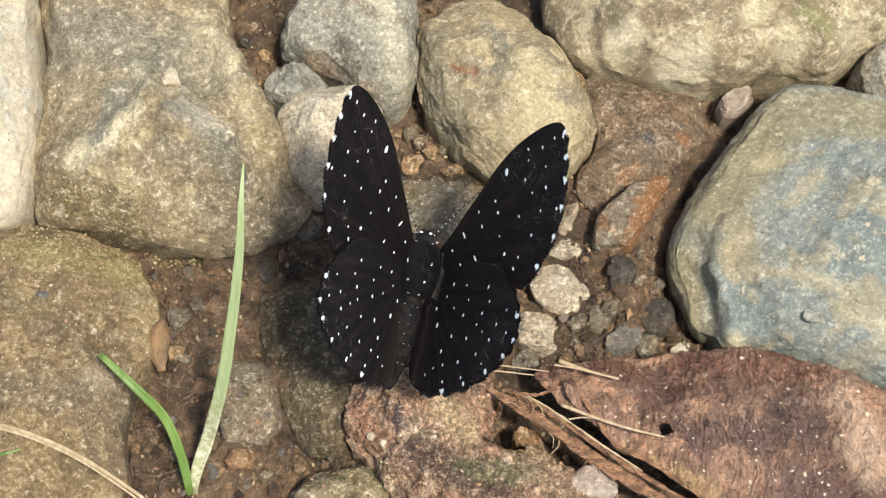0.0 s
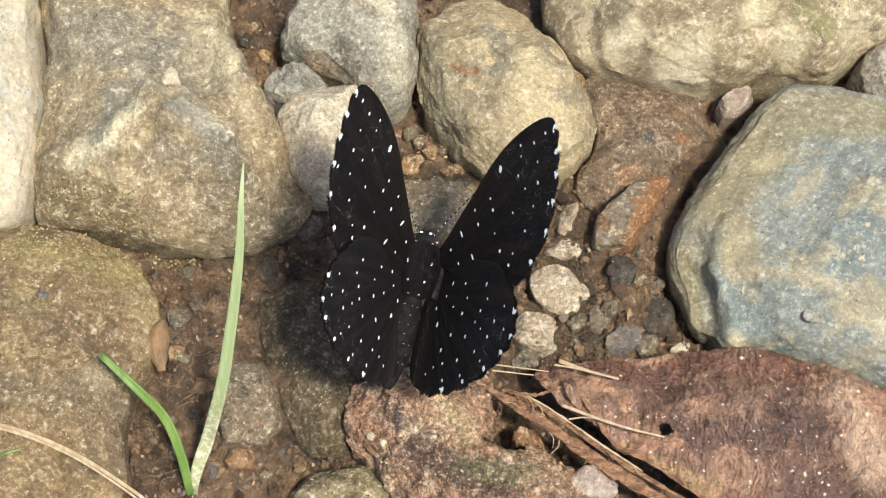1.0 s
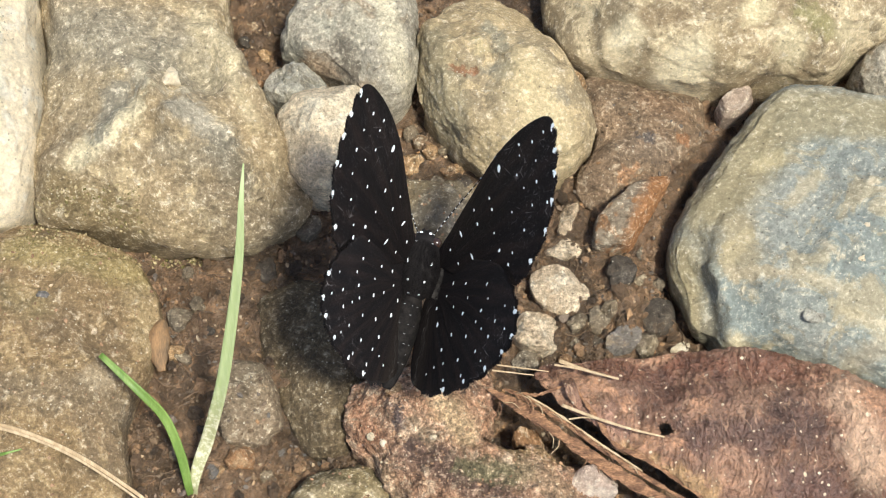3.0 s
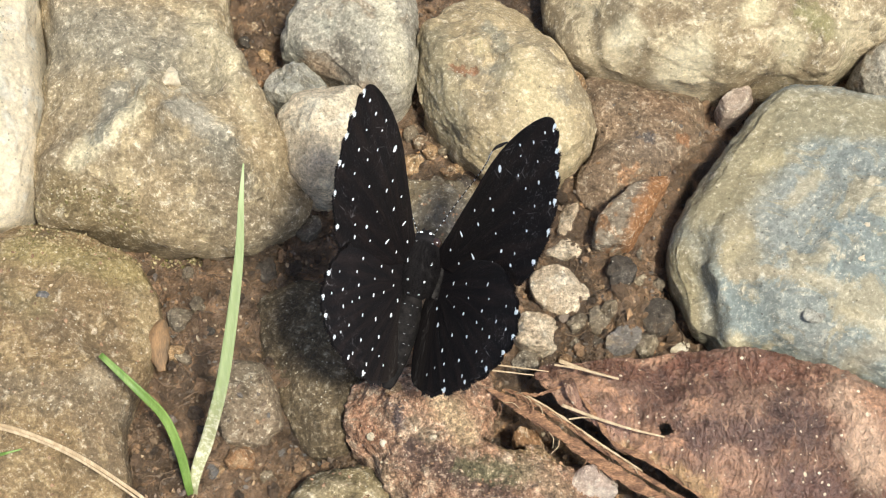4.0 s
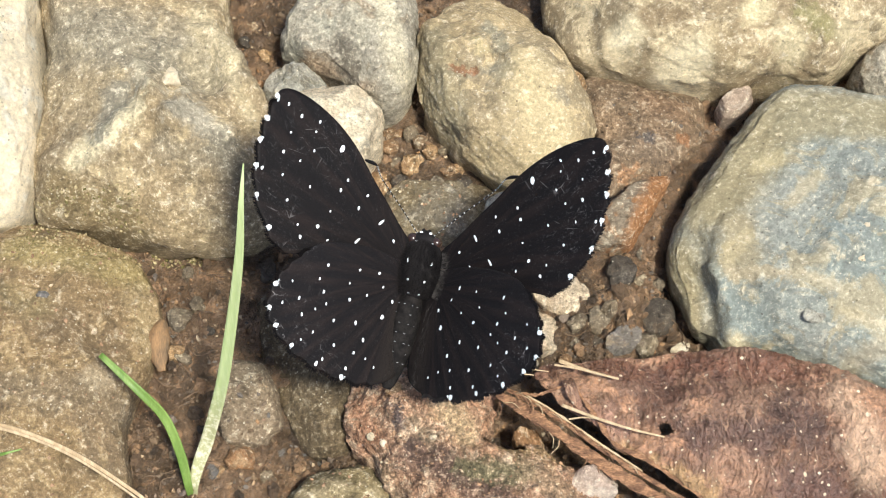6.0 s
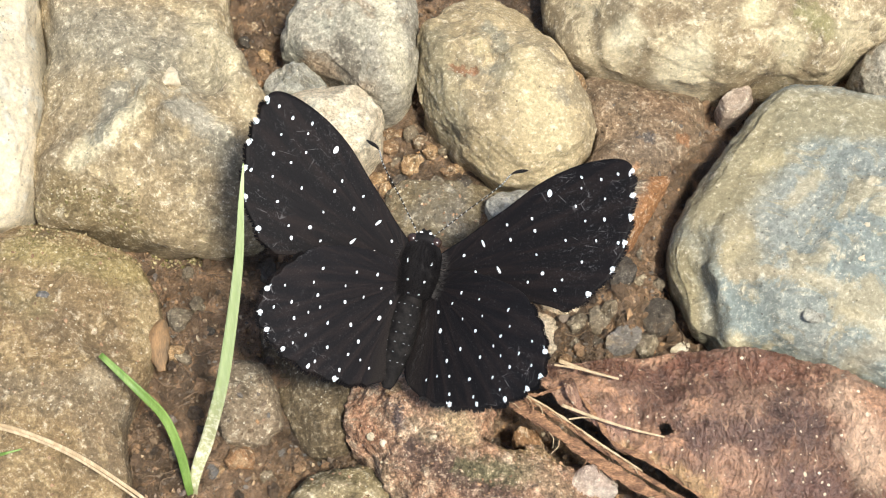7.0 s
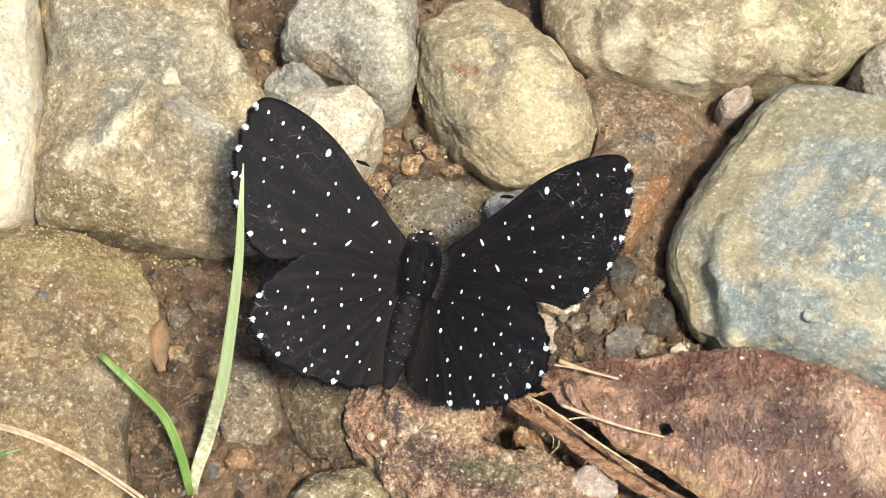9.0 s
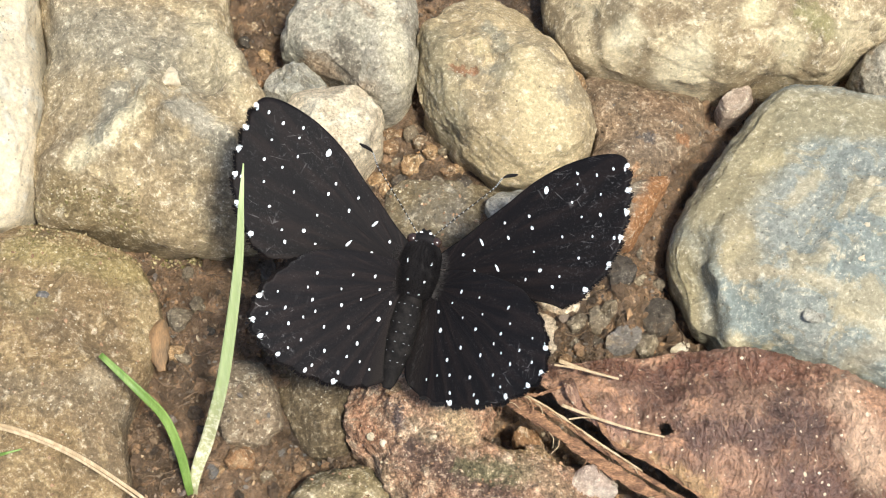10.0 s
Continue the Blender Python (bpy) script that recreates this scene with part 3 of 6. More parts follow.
def stone_mesh(name, material, zr, h, power, rough, seed, radii, nt, nr, depth=None, grain=1.0, cuts=7, chop=1.0, ridges=(), sharp=0.0):
    """A closed stone round its own centre: a domed top inside the outline, rounded flanks and a buried base."""
    size = sum(radii) / len(radii)
    theta = np.linspace(0, 2 * math.pi, nt, endpoint=False)
    outline = around(radii, theta, sharp)
    rings = []
    for i in range(1, nr + 1):
        a = i / nr * math.pi / 2
        r = math.sin(a)
        rings.append((r ** 0.85, h * (1 - (r ** 0.85) ** power) ** (1 / 1.7)))
    deep = depth or h * 1.1 + 1.5
    for i in range(1, 9):
        a = i / 8 * math.pi / 2
        rings.append((1 - 0.35 * (1 - math.cos(a)), -deep * math.sin(a)))
    lean = (noise.noise((seed * 1.7, 0.3, 0.1)), noise.noise((seed * 2.3, 0.7, 5.1)))
    verts = [(0.0, 0.0, h)]
    for r, z in rings:
        for t, o in zip(theta, outline):
            x, y = math.cos(t) * o * r, math.sin(t) * o * r
            verts.append((x, y, z * (1 + 0.25 * (lean[0] * x + lean[1] * y) / size) if z > 0 else z))
    rnd = random.Random(seed)
    for _ in range(cuts):
        way, tilt = rnd.uniform(0, 2 * math.pi), rnd.uniform(0.25, 0.95)
        c = (math.cos(way) * math.sin(tilt), math.sin(way) * math.sin(tilt), math.cos(tilt))
        far = max(v[0] * c[0] + v[1] * c[1] + v[2] * c[2] for v in verts) - rnd.uniform(0.08, 0.22) * h * chop
        for i, v in enumerate(verts):
            over = v[0] * c[0] + v[1] * c[1] + v[2] * c[2] - far
            if over > 0:
                verts[i] = (v[0] - c[0] * over * 0.9, v[1] - c[1] * over * 0.9, v[2] - c[2] * over * 0.9)
    faces = [(0, 1 + k, 1 + (k + 1) % nt) for k in range(nt)]
    for j in range(len(rings) - 1):
        b = 1 + j * nt
        faces += [(b + k, b + nt + k, b + nt + (k + 1) % nt, b + (k + 1) % nt) for k in range(nt)]
    last = 1 + (len(rings) - 1) * nt
    faces.append(tuple(last + k for k in range(nt))[::-1])
    mesh = bpy.data.meshes.new(name)
    mesh.from_pydata(verts, [], faces)
    mesh.update()
    normals = [v.normal.copy() for v in mesh.vertices]
    for v, nm in zip(mesh.vertices, normals):
        x, y, z = v.co
        s = 1.6 / size
        d = 0.055 * size * rough * fractal(x * s + seed * 9.1, y * s, z * s, 4, 0.8)
        ridge = 1 - abs(noise.noise((x * 0.28 + seed * 3.3, y * 0.28 - seed, z * 0.28))) * 2
        d += 0.34 * rough * (ridge - 0.6) * min(1.0, size / 6)
        d += 0.11 * grain * fractal(x * 0.9 + seed, y * 0.9, z * 0.9, 6, 0.55)
        for x0, y0, x1, y1, width, rise in ridges:
            dx, dy = x1 - x0, y1 - y0
            f = min(1.0, max(0.0, ((x - x0) * dx + (y - y0) * dy) / (dx * dx + dy * dy)))
            wob = 1.2 * noise.noise((x * 0.5, y * 0.5, seed))
            gap = math.hypot(x - x0 - f * dx, y - y0 - f * dy) + wob * 0.4
            d += 1.2 * rise * math.exp(-(gap / width) ** 2)
        v.co = (v.co + nm * d) * MM
    for face in mesh.polygons:
        face.use_smooth = True
    mesh.materials.append(material)
    return mesh


def stone(name, label, material, x, y, zr, h, power, rough, seed, radii, ridges=(), grain=1.0):
    big = len(radii) > 16
    mesh = stone_mesh(name, material, zr, h, power, rough, seed, radii, 260 if big else 140, 90 if big else 44, ridges=ridges, grain=grain, sharp=0.15 if big else 0.6)
    ob = new(name, mesh)
    ob.location = (x * MM, y * MM, zr * MM)
    return tagged(ob, label, "stone", "stones on the path")


STANDING = []   # places taken by pebbles: x, y, reach


def pebble(label, material, x, y, zr, h, seed, radii):
    mesh = stone_mesh("pebble", material, zr, h, 3.2, 1.2, seed, radii, 70, 26, 1.6 + h * 0.6, cuts=12, chop=1.5, sharp=0.9)
    ob = new("pebble", mesh)
    STANDING.append((x, y, sum(radii) / len(radii)))
    base = zr if zr > 0 else ground_height(x, y) + 0.4
    ob.location = (x * MM, y * MM, base * MM)
    return tagged(ob, label + " lying in soil", "pebble", "pebbles in the soil")


stone("stone", "pale cream slab-like stone with flat top", STONE_PALE, -38.6, 14.2, 1.5, 6.0, 4.0, 0.5, 3,
      [5.1, 5.1, 5.7, 7.2, 10.7, 12.3, 12.9, 9.8, 6.5, 5.2, 4.7, 4.8, 5.3, 6.8, 10.9, 12.8, 13.1, 9.5, 6.8, 5.6])
ridged_stone = stone("stone", "large tan and grey stone with ridged top beside grass", STONE_RIDGED, -24.3, 13.1, 1.0, 6.0, 3.0, 1.1, 4,
      [9.7, 8.5, 8.4, 10.0, 13.9, 14.5, 15.5, 17.7, 12.2, 9.9, 9.1, 9.3, 11.0, 13.7, 12.2, 12.9, 14.2, 15.6, 16.5, 11.5], [(-3.4, -7.9, -0.9, -5.6, 1.2, 0.8), (-0.9, -5.6, 0.9, -3.3, 1.0, 0.8), (0.9, -3.3, -0.1, 0.1, 0.8, 0.5), (1.7, -1.5, 2.7, -5.1, 0.9, 0.7), (3.4, -2.0, 3.2, -4.3, 0.7, 0.5), (2.7, -5.1, 4.7, -8.7, 1.1, 0.5), (4.6, 3.9, 6.6, 1.2, 1.0, 0.7), (8.1, -0.9, 10.8, -4.3, 0.8, 0.6), (3.8, -4.9, 8.1, -8.7, 1.3, 0.4), (0.3, -6.1, 0.1, -10.2, 1.8, -0.5), (4.4, 0.1, 8.4, -5.6, 1.8, -0.4), (4.2, 1.6, 5.7, -0.8, 1.5, -0.6), (6.4, 2.9, 7.4, -1.8, 0.8, 0.5)])
mossy_stone = stone("stone", "low brown earth-stained stone with mossy edge", STONE_MOSSY, -31.1, -10.8, 0.0, 4.5, 2.6, 0.8, 5,
      [8.0, 9.2, 10.4, 11.7, 11.9, 12.3, 13.6, 14.7, 9.7, 7.8, 7.1, 7.2, 8.1, 10.4, 14.1, 13.4, 14.1, 11.5, 8.1, 7.6])
brown_block = stone("stone", "small brown block-like stone beside the grass", STONE_BROWN, -15.5, -12.7, -2.0, 3.0, 3.2, 0.7, 6,
      [2.6, 2.6, 2.8, 3.4, 3.5, 3.7, 3.3, 2.7, 2.6, 2.9, 2.9, 3.5, 3.4, 3.6, 3.4, 3.1])
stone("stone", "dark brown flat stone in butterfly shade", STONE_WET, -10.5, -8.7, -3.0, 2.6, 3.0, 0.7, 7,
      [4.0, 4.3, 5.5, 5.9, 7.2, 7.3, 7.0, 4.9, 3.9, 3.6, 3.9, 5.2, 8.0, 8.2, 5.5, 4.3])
red_stone = stone("stone", "crumbly reddish stone under the butterfly", STONE_RED, 1.7, -17.7, -1.0, 4.5, 3.4, 0.9, 8,
      [8.1, 3.1, 3.3, 3.9, 6.9, 7.4, 8.1, 9.2, 10.7, 9.9, 7.7, 6.5, 6.4, 7.0, 6.6, 6.3, 6.6, 7.8, 10.7, 11.6], [(-5.3, 3.8, -0.2, 2.9, 1.3, 0.6), (-2.7, 0.3, 2.3, -1.9, 1.8, -0.5), (2.1, 1.7, 2.7, 1.7, 0.8, -0.85), (3.1, 0.7, 3.7, 0.7, 0.7, -1.0), (4.4, 1.0, 5.0, 1.0, 0.9, -0.8), (7.3, -0.4, 7.9, -0.4, 1.0, -0.85), (6.5, 0.7, 7.1, 0.7, 0.6, -0.9)], grain=2.6)
grey_stone = stone("stone", "mossy grey stone half buried in soil", STONE_MOSS, -7.7, -21.0, -2.5, 3.0, 2.4, 0.9, 9,
      [4.5, 4.4, 3.9, 3.7, 3.2, 3.2, 3.5, 4.1, 4.9, 5.4, 3.7, 2.8, 2.6, 2.8, 3.7, 5.3])
stone("stone", "rounded grey stone with brown streaks", STONE_TOPGREY, -7.5, 19.9, 0.5, 5.5, 2.6, 0.8, 10,
      [5.0, 5.3, 5.5, 6.4, 6.7, 6.8, 6.1, 6.1, 5.7, 6.0, 6.4, 6.5, 5.3, 4.8, 5.2, 6.1, 7.8, 7.1, 5.9, 5.3], [(-1.5, -2.0, -1.3, -6.0, 1.1, -0.35), (3.0, 2.0, 3.6, -5.0, 2.2, 0.5)])
stone("stone", "small light grey lumpy stone", STONE_LIGHTGREY, -12.4, 14.8, 0.0, 3.4, 2.4, 0.9, 11,
      [2.7, 2.7, 2.4, 2.3, 2.1, 2.0, 2.3, 2.5, 2.9, 2.5, 2.2, 2.2, 2.4, 2.2, 2.3, 2.3])
stone("stone", "pale cream angular block-shaped stone", STONE_CREAM, -9.5, 9.7, 0.5, 5.0, 3.4, 0.9, 12,
      [4.3, 4.8, 4.9, 4.8, 4.7, 4.5, 4.7, 4.5, 4.0, 4.1, 4.6, 5.2, 5.3, 4.6, 4.0, 4.0])
round_boulder = stone("stone", "rounded yellowish sandstone boulder with gritty face", STONE_TAN, 4.9, 14.3, 0.5, 5.5, 2.9, 0.9, 13,
      [6.9, 6.2, 5.6, 5.8, 7.4, 9.0, 9.3, 9.0, 8.7, 7.7, 6.9, 6.7, 6.5, 6.7, 7.2, 8.2, 9.0, 9.1, 9.2, 8.2], [(-4.2, 0.3, -2.4, -0.8, 0.4, -0.4), (0.5, 4.1, -1.0, -1.3, 1.3, -0.6), (2.8, 3.0, 3.0, -6.6, 2.7, 0.5)])
stone("stone", "long tan boulder with pale blotches", STONE_BLOTCH, 26.3, 22.7, 1.5, 6.0, 5.0, 0.8, 214,
      [18.2, 18.3, 10.9, 8.4, 7.4, 7.2, 7.4, 8.2, 10.3, 15.9, 17.9, 15.8, 11.7, 9.3, 8.4, 7.7, 7.9, 9.8, 10.2, 13.1], [(-15.4, -5.0, -2.6, -7.7, 1.8, 0.5)])
stone("stone", "grey stone wedged at the boulder end", STONE_GREY, 39.5, 15.4, 0.0, 5.0, 2.4, 0.8, 15,
      [4.0, 4.3, 5.6, 4.2, 3.8, 3.9, 4.1, 4.8, 5.0, 4.3, 4.1, 4.0, 4.6, 4.2, 4.5, 4.4])
stone("stone", "small pinkish stone lying against a boulder", STONE_PINK, 24.7, 13.5, -0.5, 2.8, 2.4, 0.8, 16,
      [1.4, 1.7, 1.9, 1.3, 1.2, 1.1, 1.0, 1.1, 1.5, 1.6, 1.8, 1.5, 1.2, 1.1, 1.0, 1.1])
blue_boulder = stone("stone", "large blue-grey boulder with tan edges", STONE_BLUE, 31.7, 0.3, 1.0, 6.2, 3.6, 0.6, 117,
      [10.9, 12.0, 14.9, 14.1, 13.2, 13.4, 13.8, 12.3, 11.7, 12.1, 13.4, 14.1, 14.5, 12.2, 11.3, 12.1, 14.5, 15.6, 12.2, 11.0], [(-9.4, -0.4, -10.6, -4.2, 0.8, 0.4), (-10.6, -4.2, -9.2, -9.9, 0.9, 0.5), (-11.7, -0.8, -12.7, -6.6, 1.3, -0.2), (-5.5, 9.2, -8.6, 4.1, 1.8, -0.2), (-3.5, -7.5, -2.2, -7.1, 0.6, 0.4), (-11.5, -5.0, -10.8, -10.1, 1.2, -0.9)])
earth_stone = stone("stone", "flat earth-covered stone in the gap", STONE_EARTH, 16.1, 11.0, -1.2, 1.9, 3.0, 1.0, 18,
      [6.0, 7.0, 6.4, 5.4, 5.5, 6.7, 6.8, 4.6, 3.1, 3.8, 7.5, 8.0, 5.3, 4.6, 4.9, 5.1])
stone("stone", "rust-orange wedge-shaped stone in soil", STONE_WEDGE, 15.2, 3.2, -0.6, 3.0, 4.0, 0.5, 19,
      [1.9, 2.7, 5.0, 3.2, 2.1, 1.7, 1.6, 1.8, 2.3, 3.1, 4.2, 3.4, 2.9, 1.9, 1.6, 1.6])
flat_stone = stone("stone", "flat grey-brown stone in front of the butterfly", STONE_FLAT, -0.0, 4.3, -2.5, 2.6, 3.4, 0.7, 20,
      [5.7, 5.1, 3.7, 3.1, 3.0, 3.3, 4.4, 5.2, 4.9, 4.8, 3.9, 3.7, 3.3, 3.3, 3.9, 4.6])
pebble("grey angular pebble", STONE_LIGHTGREY, 5.5, 3.9, 0.3, 2.0, 50, [2.09, 2.14, 1.80, 1.47, 1.51, 1.78, 2.14, 2.00, 1.78, 1.59, 1.77, 1.66])
pebble("pale cream pebble", STONE_CHUNK, 10.4, 3.3, -1.0, 2.6, 51, [0.99, 1.04, 1.53, 1.94, 1.30, 1.04, 1.00, 1.18, 1.60, 1.69, 1.45, 1.26])
pebble("pale chipped pebble", STONE_CHUNK, 10.1, 0.7, -1.5, 2.6, 52, [1.39, 1.46, 1.12, 1.17, 1.00, 1.13, 1.76, 1.33, 1.21, 0.95, 0.99, 1.46])
pebble("pale cream angular pebble", STONE_CHUNK, 9.4, -3.4, -1.0, 3.0, 53, [2.34, 1.85, 1.89, 1.88, 2.30, 2.71, 2.34, 1.91, 1.77, 1.90, 2.25, 2.74])
pebble("pale brown angular pebble", STONE_CHUNK, 7.6, -6.7, -1.5, 3.0, 54, [2.31, 2.02, 1.81, 1.73, 1.99, 2.23, 2.09, 1.98, 1.86, 1.80, 2.00, 2.04])
pebble("small tan pebble", STONE_GREYBROWN, 10.7, -6.2, -1.5, 1.8, 55, [0.67, 0.88, 0.71, 0.67, 0.62, 0.61, 0.82, 0.73, 0.80, 0.65, 0.61, 0.68])
pebble("dark grey pebble", STONE_DARK, 14.4, -1.9, -1.5, 2.4, 56, [1.22, 1.25, 1.65, 1.54, 1.33, 1.12, 1.21, 1.25, 1.66, 1.56, 1.33, 1.10])
pebble("dark brown pebble", STONE_DARK, 17.2, -5.4, -2.0, 2.6, 57, [1.43, 1.46, 1.57, 1.49, 1.52, 1.59, 1.46, 1.41, 1.48, 1.56, 1.58, 1.48])
pebble("blue-grey pebble", STONE_BLUEGREY, 14.4, -7.6, -2.0, 2.4, 58, [1.45, 1.66, 1.25, 1.05, 1.09, 1.07, 1.43, 1.68, 1.28, 1.05, 1.01, 1.03])
pebble("tiny cream pebble", STONE_PALE, 19.0, -8.1, -0.5, 1.4, 59, [0.67, 0.78, 0.69, 0.61, 0.51, 0.57, 0.84, 0.72, 0.71, 0.55, 0.57, 0.66])
pebble("tan pebble", STONE_ORANGE, -2.6, 8.5, -2, 2.2, 60, [1.04, 1.00, 0.99, 1.01, 1.04, 1.00, 1.02, 1.00, 0.97, 1.03, 1.03, 0.98])
pebble("tan pebble", STONE_ORANGE, -1.0, 9.7, -1.5, 2.0, 61, [0.58, 0.64, 0.63, 0.69, 0.64, 0.59, 0.73, 0.59, 0.63, 0.68, 0.63, 0.69])
pebble("brown pebble", STONE_RUST, 0.4, 8.3, -2, 1.8, 62, [0.60, 0.73, 0.77, 0.83, 0.68, 0.64, 0.77, 0.68, 0.79, 0.76, 0.77, 0.66])
pebble("dark grey pebble", STONE_DARK, -1.5, 7.4, -2, 1.8, 63, [0.59, 0.70, 0.56, 0.60, 0.57, 0.55, 0.69, 0.59, 0.68, 0.54, 0.55, 0.63])
pebble("tan pebble", STONE_ORANGE, -5.6, 7.9, -1.5, 2.2, 64, [1.02, 1.27, 0.97, 0.99, 0.99, 1.04, 1.14, 0.99, 1.15, 0.95, 0.98, 1.10])
pebble("reddish brown pebble", STONE_RUST, -4.3, 12.1, -1, 1.8, 65, [0.94, 1.14, 0.75, 0.70, 0.88, 0.83, 0.94, 0.97, 0.86, 0.77, 0.72, 0.90])
pebble("brown pebble", STONE_RUST, -4.4, 10.5, -2, 1.8, 66, [0.52, 0.66, 0.63, 0.66, 0.50, 0.51, 0.61, 0.59, 0.66, 0.57, 0.66, 0.50])
pebble("brown pebble", STONE_GREYBROWN, -11.2, 3.0, -2, 1.8, 67, [1.13, 1.15, 1.09, 0.99, 1.09, 0.94, 1.07, 1.16, 1.13, 1.04, 0.93, 0.96])
pebble("dark brown pebble", STONE_DARK, -14.6, -0.8, -2.5, 2.0, 68, [0.91, 0.94, 1.14, 1.03, 1.16, 0.96, 1.06, 0.95, 0.96, 1.23, 1.03, 1.15])
pebble("orange flake of stone", STONE_ORANGE, 11.3, 15.4, 0.9, 1.2, 69, [0.63, 0.45, 0.44, 0.59, 0.98, 0.88, 0.63, 0.62, 0.55, 0.57, 0.84, 0.97])
pebble("orange pebble", STONE_ORANGE, 31.7, 14.7, -0.5, 1.6, 70, [0.54, 0.50, 0.54, 0.58, 0.55, 0.52, 0.45, 0.51, 0.58, 0.55, 0.56, 0.47])
pebble("orange pebble", STONE_ORANGE, -15.5, 19.9, -2, 1.6, 71, [0.51, 0.61, 0.64, 0.74, 0.56, 0.51, 0.61, 0.58, 0.70, 0.62, 0.62, 0.56])
pebble("dark grey pebble", STONE_BLUEGREY, -10.7, -15.9, -3, 1.8, 72, [0.51, 0.61, 0.56, 0.69, 0.59, 0.57, 0.53, 0.50, 0.65, 0.61, 0.66, 0.53])
pebble("dark grey pebble", STONE_BLUEGREY, -12.9, -16.0, -3, 2.0, 73, [0.45, 0.54, 0.61, 0.69, 0.53, 0.48, 0.56, 0.52, 0.64, 0.60, 0.60, 0.51])
pebble("brown pebble", STONE_RUST, -15.7, -17.2, -3, 2.2, 74, [1.05, 1.24, 1.01, 0.98, 0.97, 1.01, 1.26, 1.06, 1.20, 0.92, 0.95, 1.18])
pebble("brown pebble", STONE_GREYBROWN, 6.6, -9.1, -1.5, 2.4, 75, [0.95, 1.02, 1.02, 1.02, 0.96, 0.91, 1.15, 0.98, 1.03, 0.99, 0.91, 1.14])
pebble("reddish brown pebble", STONE_RUST, 6.6, -16.3, 1.0, 2.0, 76, [1.34, 1.23, 1.01, 0.96, 1.15, 1.14, 1.35, 1.32, 1.00, 0.97, 1.03, 1.17])
pebble("pale cream crumbly pebble", STONE_PINK, 11.3, -20.2, 1.8, 2.2, 77, [1.90, 1.69, 1.50, 1.25, 1.32, 1.66, 2.10, 1.60, 1.46, 1.30, 1.31, 1.82])
pebble("tiny cream stone chip", STONE_PALE, -21.8, 11.8, 7.15, 0.6, 78, [0.55, 0.6, 0.8, 1.2, 0.75, 0.55, 0.6, 0.95, 0.65, 0.5, 0.65, 0.95])
pebble("tiny orange pebble", STONE_ORANGE, -30.6, 2.3, -0.5, 1.4, 79, [0.36, 0.39, 0.35, 0.41, 0.41, 0.37, 0.37, 0.35, 0.44, 0.37, 0.41, 0.40])
pebble("tiny red pebble", STONE_RUST, -25.1, -0.8, -1, 1.4, 80, [0.38, 0.38, 0.34, 0.40, 0.38, 0.37, 0.38, 0.36, 0.42, 0.34, 0.38, 0.39])
pebble("reddish brown pebble", STONE_RUST, -3.8, -13.1, 2.9, 1.2, 81, [0.68, 0.62, 0.67, 0.58, 0.67, 0.65, 0.69, 0.67, 0.54, 0.59, 0.69, 0.67])
pebble("brown pebble", STONE_GREYBROWN, 16.1, -7.9, -1.8, 2, 82, [0.99, 1.00, 0.98, 1.22, 1.08, 1.00, 0.83, 0.91, 1.18, 1.12, 1.04, 0.88])
pebble("brown pebble", STONE_GREYBROWN, 12.5, -5.8, -1.8, 2, 83, [0.91, 0.97, 1.15, 1.00, 0.81, 1.12, 1.23, 0.85])
pebble("small rust brown pebble", STONE_RUST, -4.5, 10.5, -1.5, 1.5, 84, [0.74, 0.74, 0.66, 0.67, 0.71, 0.67, 0.70, 0.73])
pebble("small dark grey pebble", STONE_DARK, -3.7, 7.0, -1.5, 1.5, 85, [0.59, 0.56, 0.57, 0.54, 0.55, 0.56, 0.56, 0.56])
pebble("small tan orange pebble", STONE_ORANGE, 1.1, 8.3, -1.5, 1.5, 86, [0.71, 0.63, 0.66, 0.64, 0.62, 0.64, 0.63, 0.69])
pebble("small dark grey pebble", STONE_DARK, 1.8, 6.9, -1.5, 1.5, 87, [0.70, 0.69, 0.68, 0.65, 0.60, 0.66, 0.68, 0.61])
pebble("small rust brown pebble", STONE_RUST, -1.9, 10.8, -1.5, 1.5, 88, [0.74, 0.69, 0.57, 0.59, 0.73, 0.62, 0.55, 0.68])
pebble("small grey brown pebble", STONE_GREYBROWN, -2.7, 11.7, -1.5, 1.5, 89, [0.69, 0.72, 0.79, 0.64, 0.67, 0.68, 0.71, 0.71])
pebble("small dark grey pebble", STONE_DARK, -6.2, 6.5, -1.5, 1.5, 90, [0.69, 0.56, 0.56, 0.56, 0.56, 0.57, 0.56, 0.55])
pebble("small grey brown pebble", STONE_GREYBROWN, -0.2, 10.1, -1.5, 1.5, 91, [0.52, 0.54, 0.61, 0.53, 0.50, 0.52, 0.56, 0.60])
pebble("small grey brown pebble", STONE_GREYBROWN, -3.9, 9.1, -1.5, 1.5, 92, [0.65, 0.58, 0.52, 0.56, 0.61, 0.55, 0.50, 0.62])
pebble("small rust brown pebble", STONE_RUST, 1.5, 9.7, -1.5, 1.5, 93, [0.47, 0.53, 0.58, 0.47, 0.48, 0.53, 0.53, 0.56])
pebble("small grey brown pebble", STONE_GREYBROWN, -0.6, 6.5, -1.5, 1.5, 94, [0.68, 0.51, 0.61, 0.59, 0.56, 0.59, 0.56, 0.63])
pebble("small tan orange pebble", STONE_ORANGE, -4.9, 6.5, -1.5, 1.5, 95, [0.51, 0.66, 0.47, 0.54, 0.54, 0.48, 0.56, 0.58])
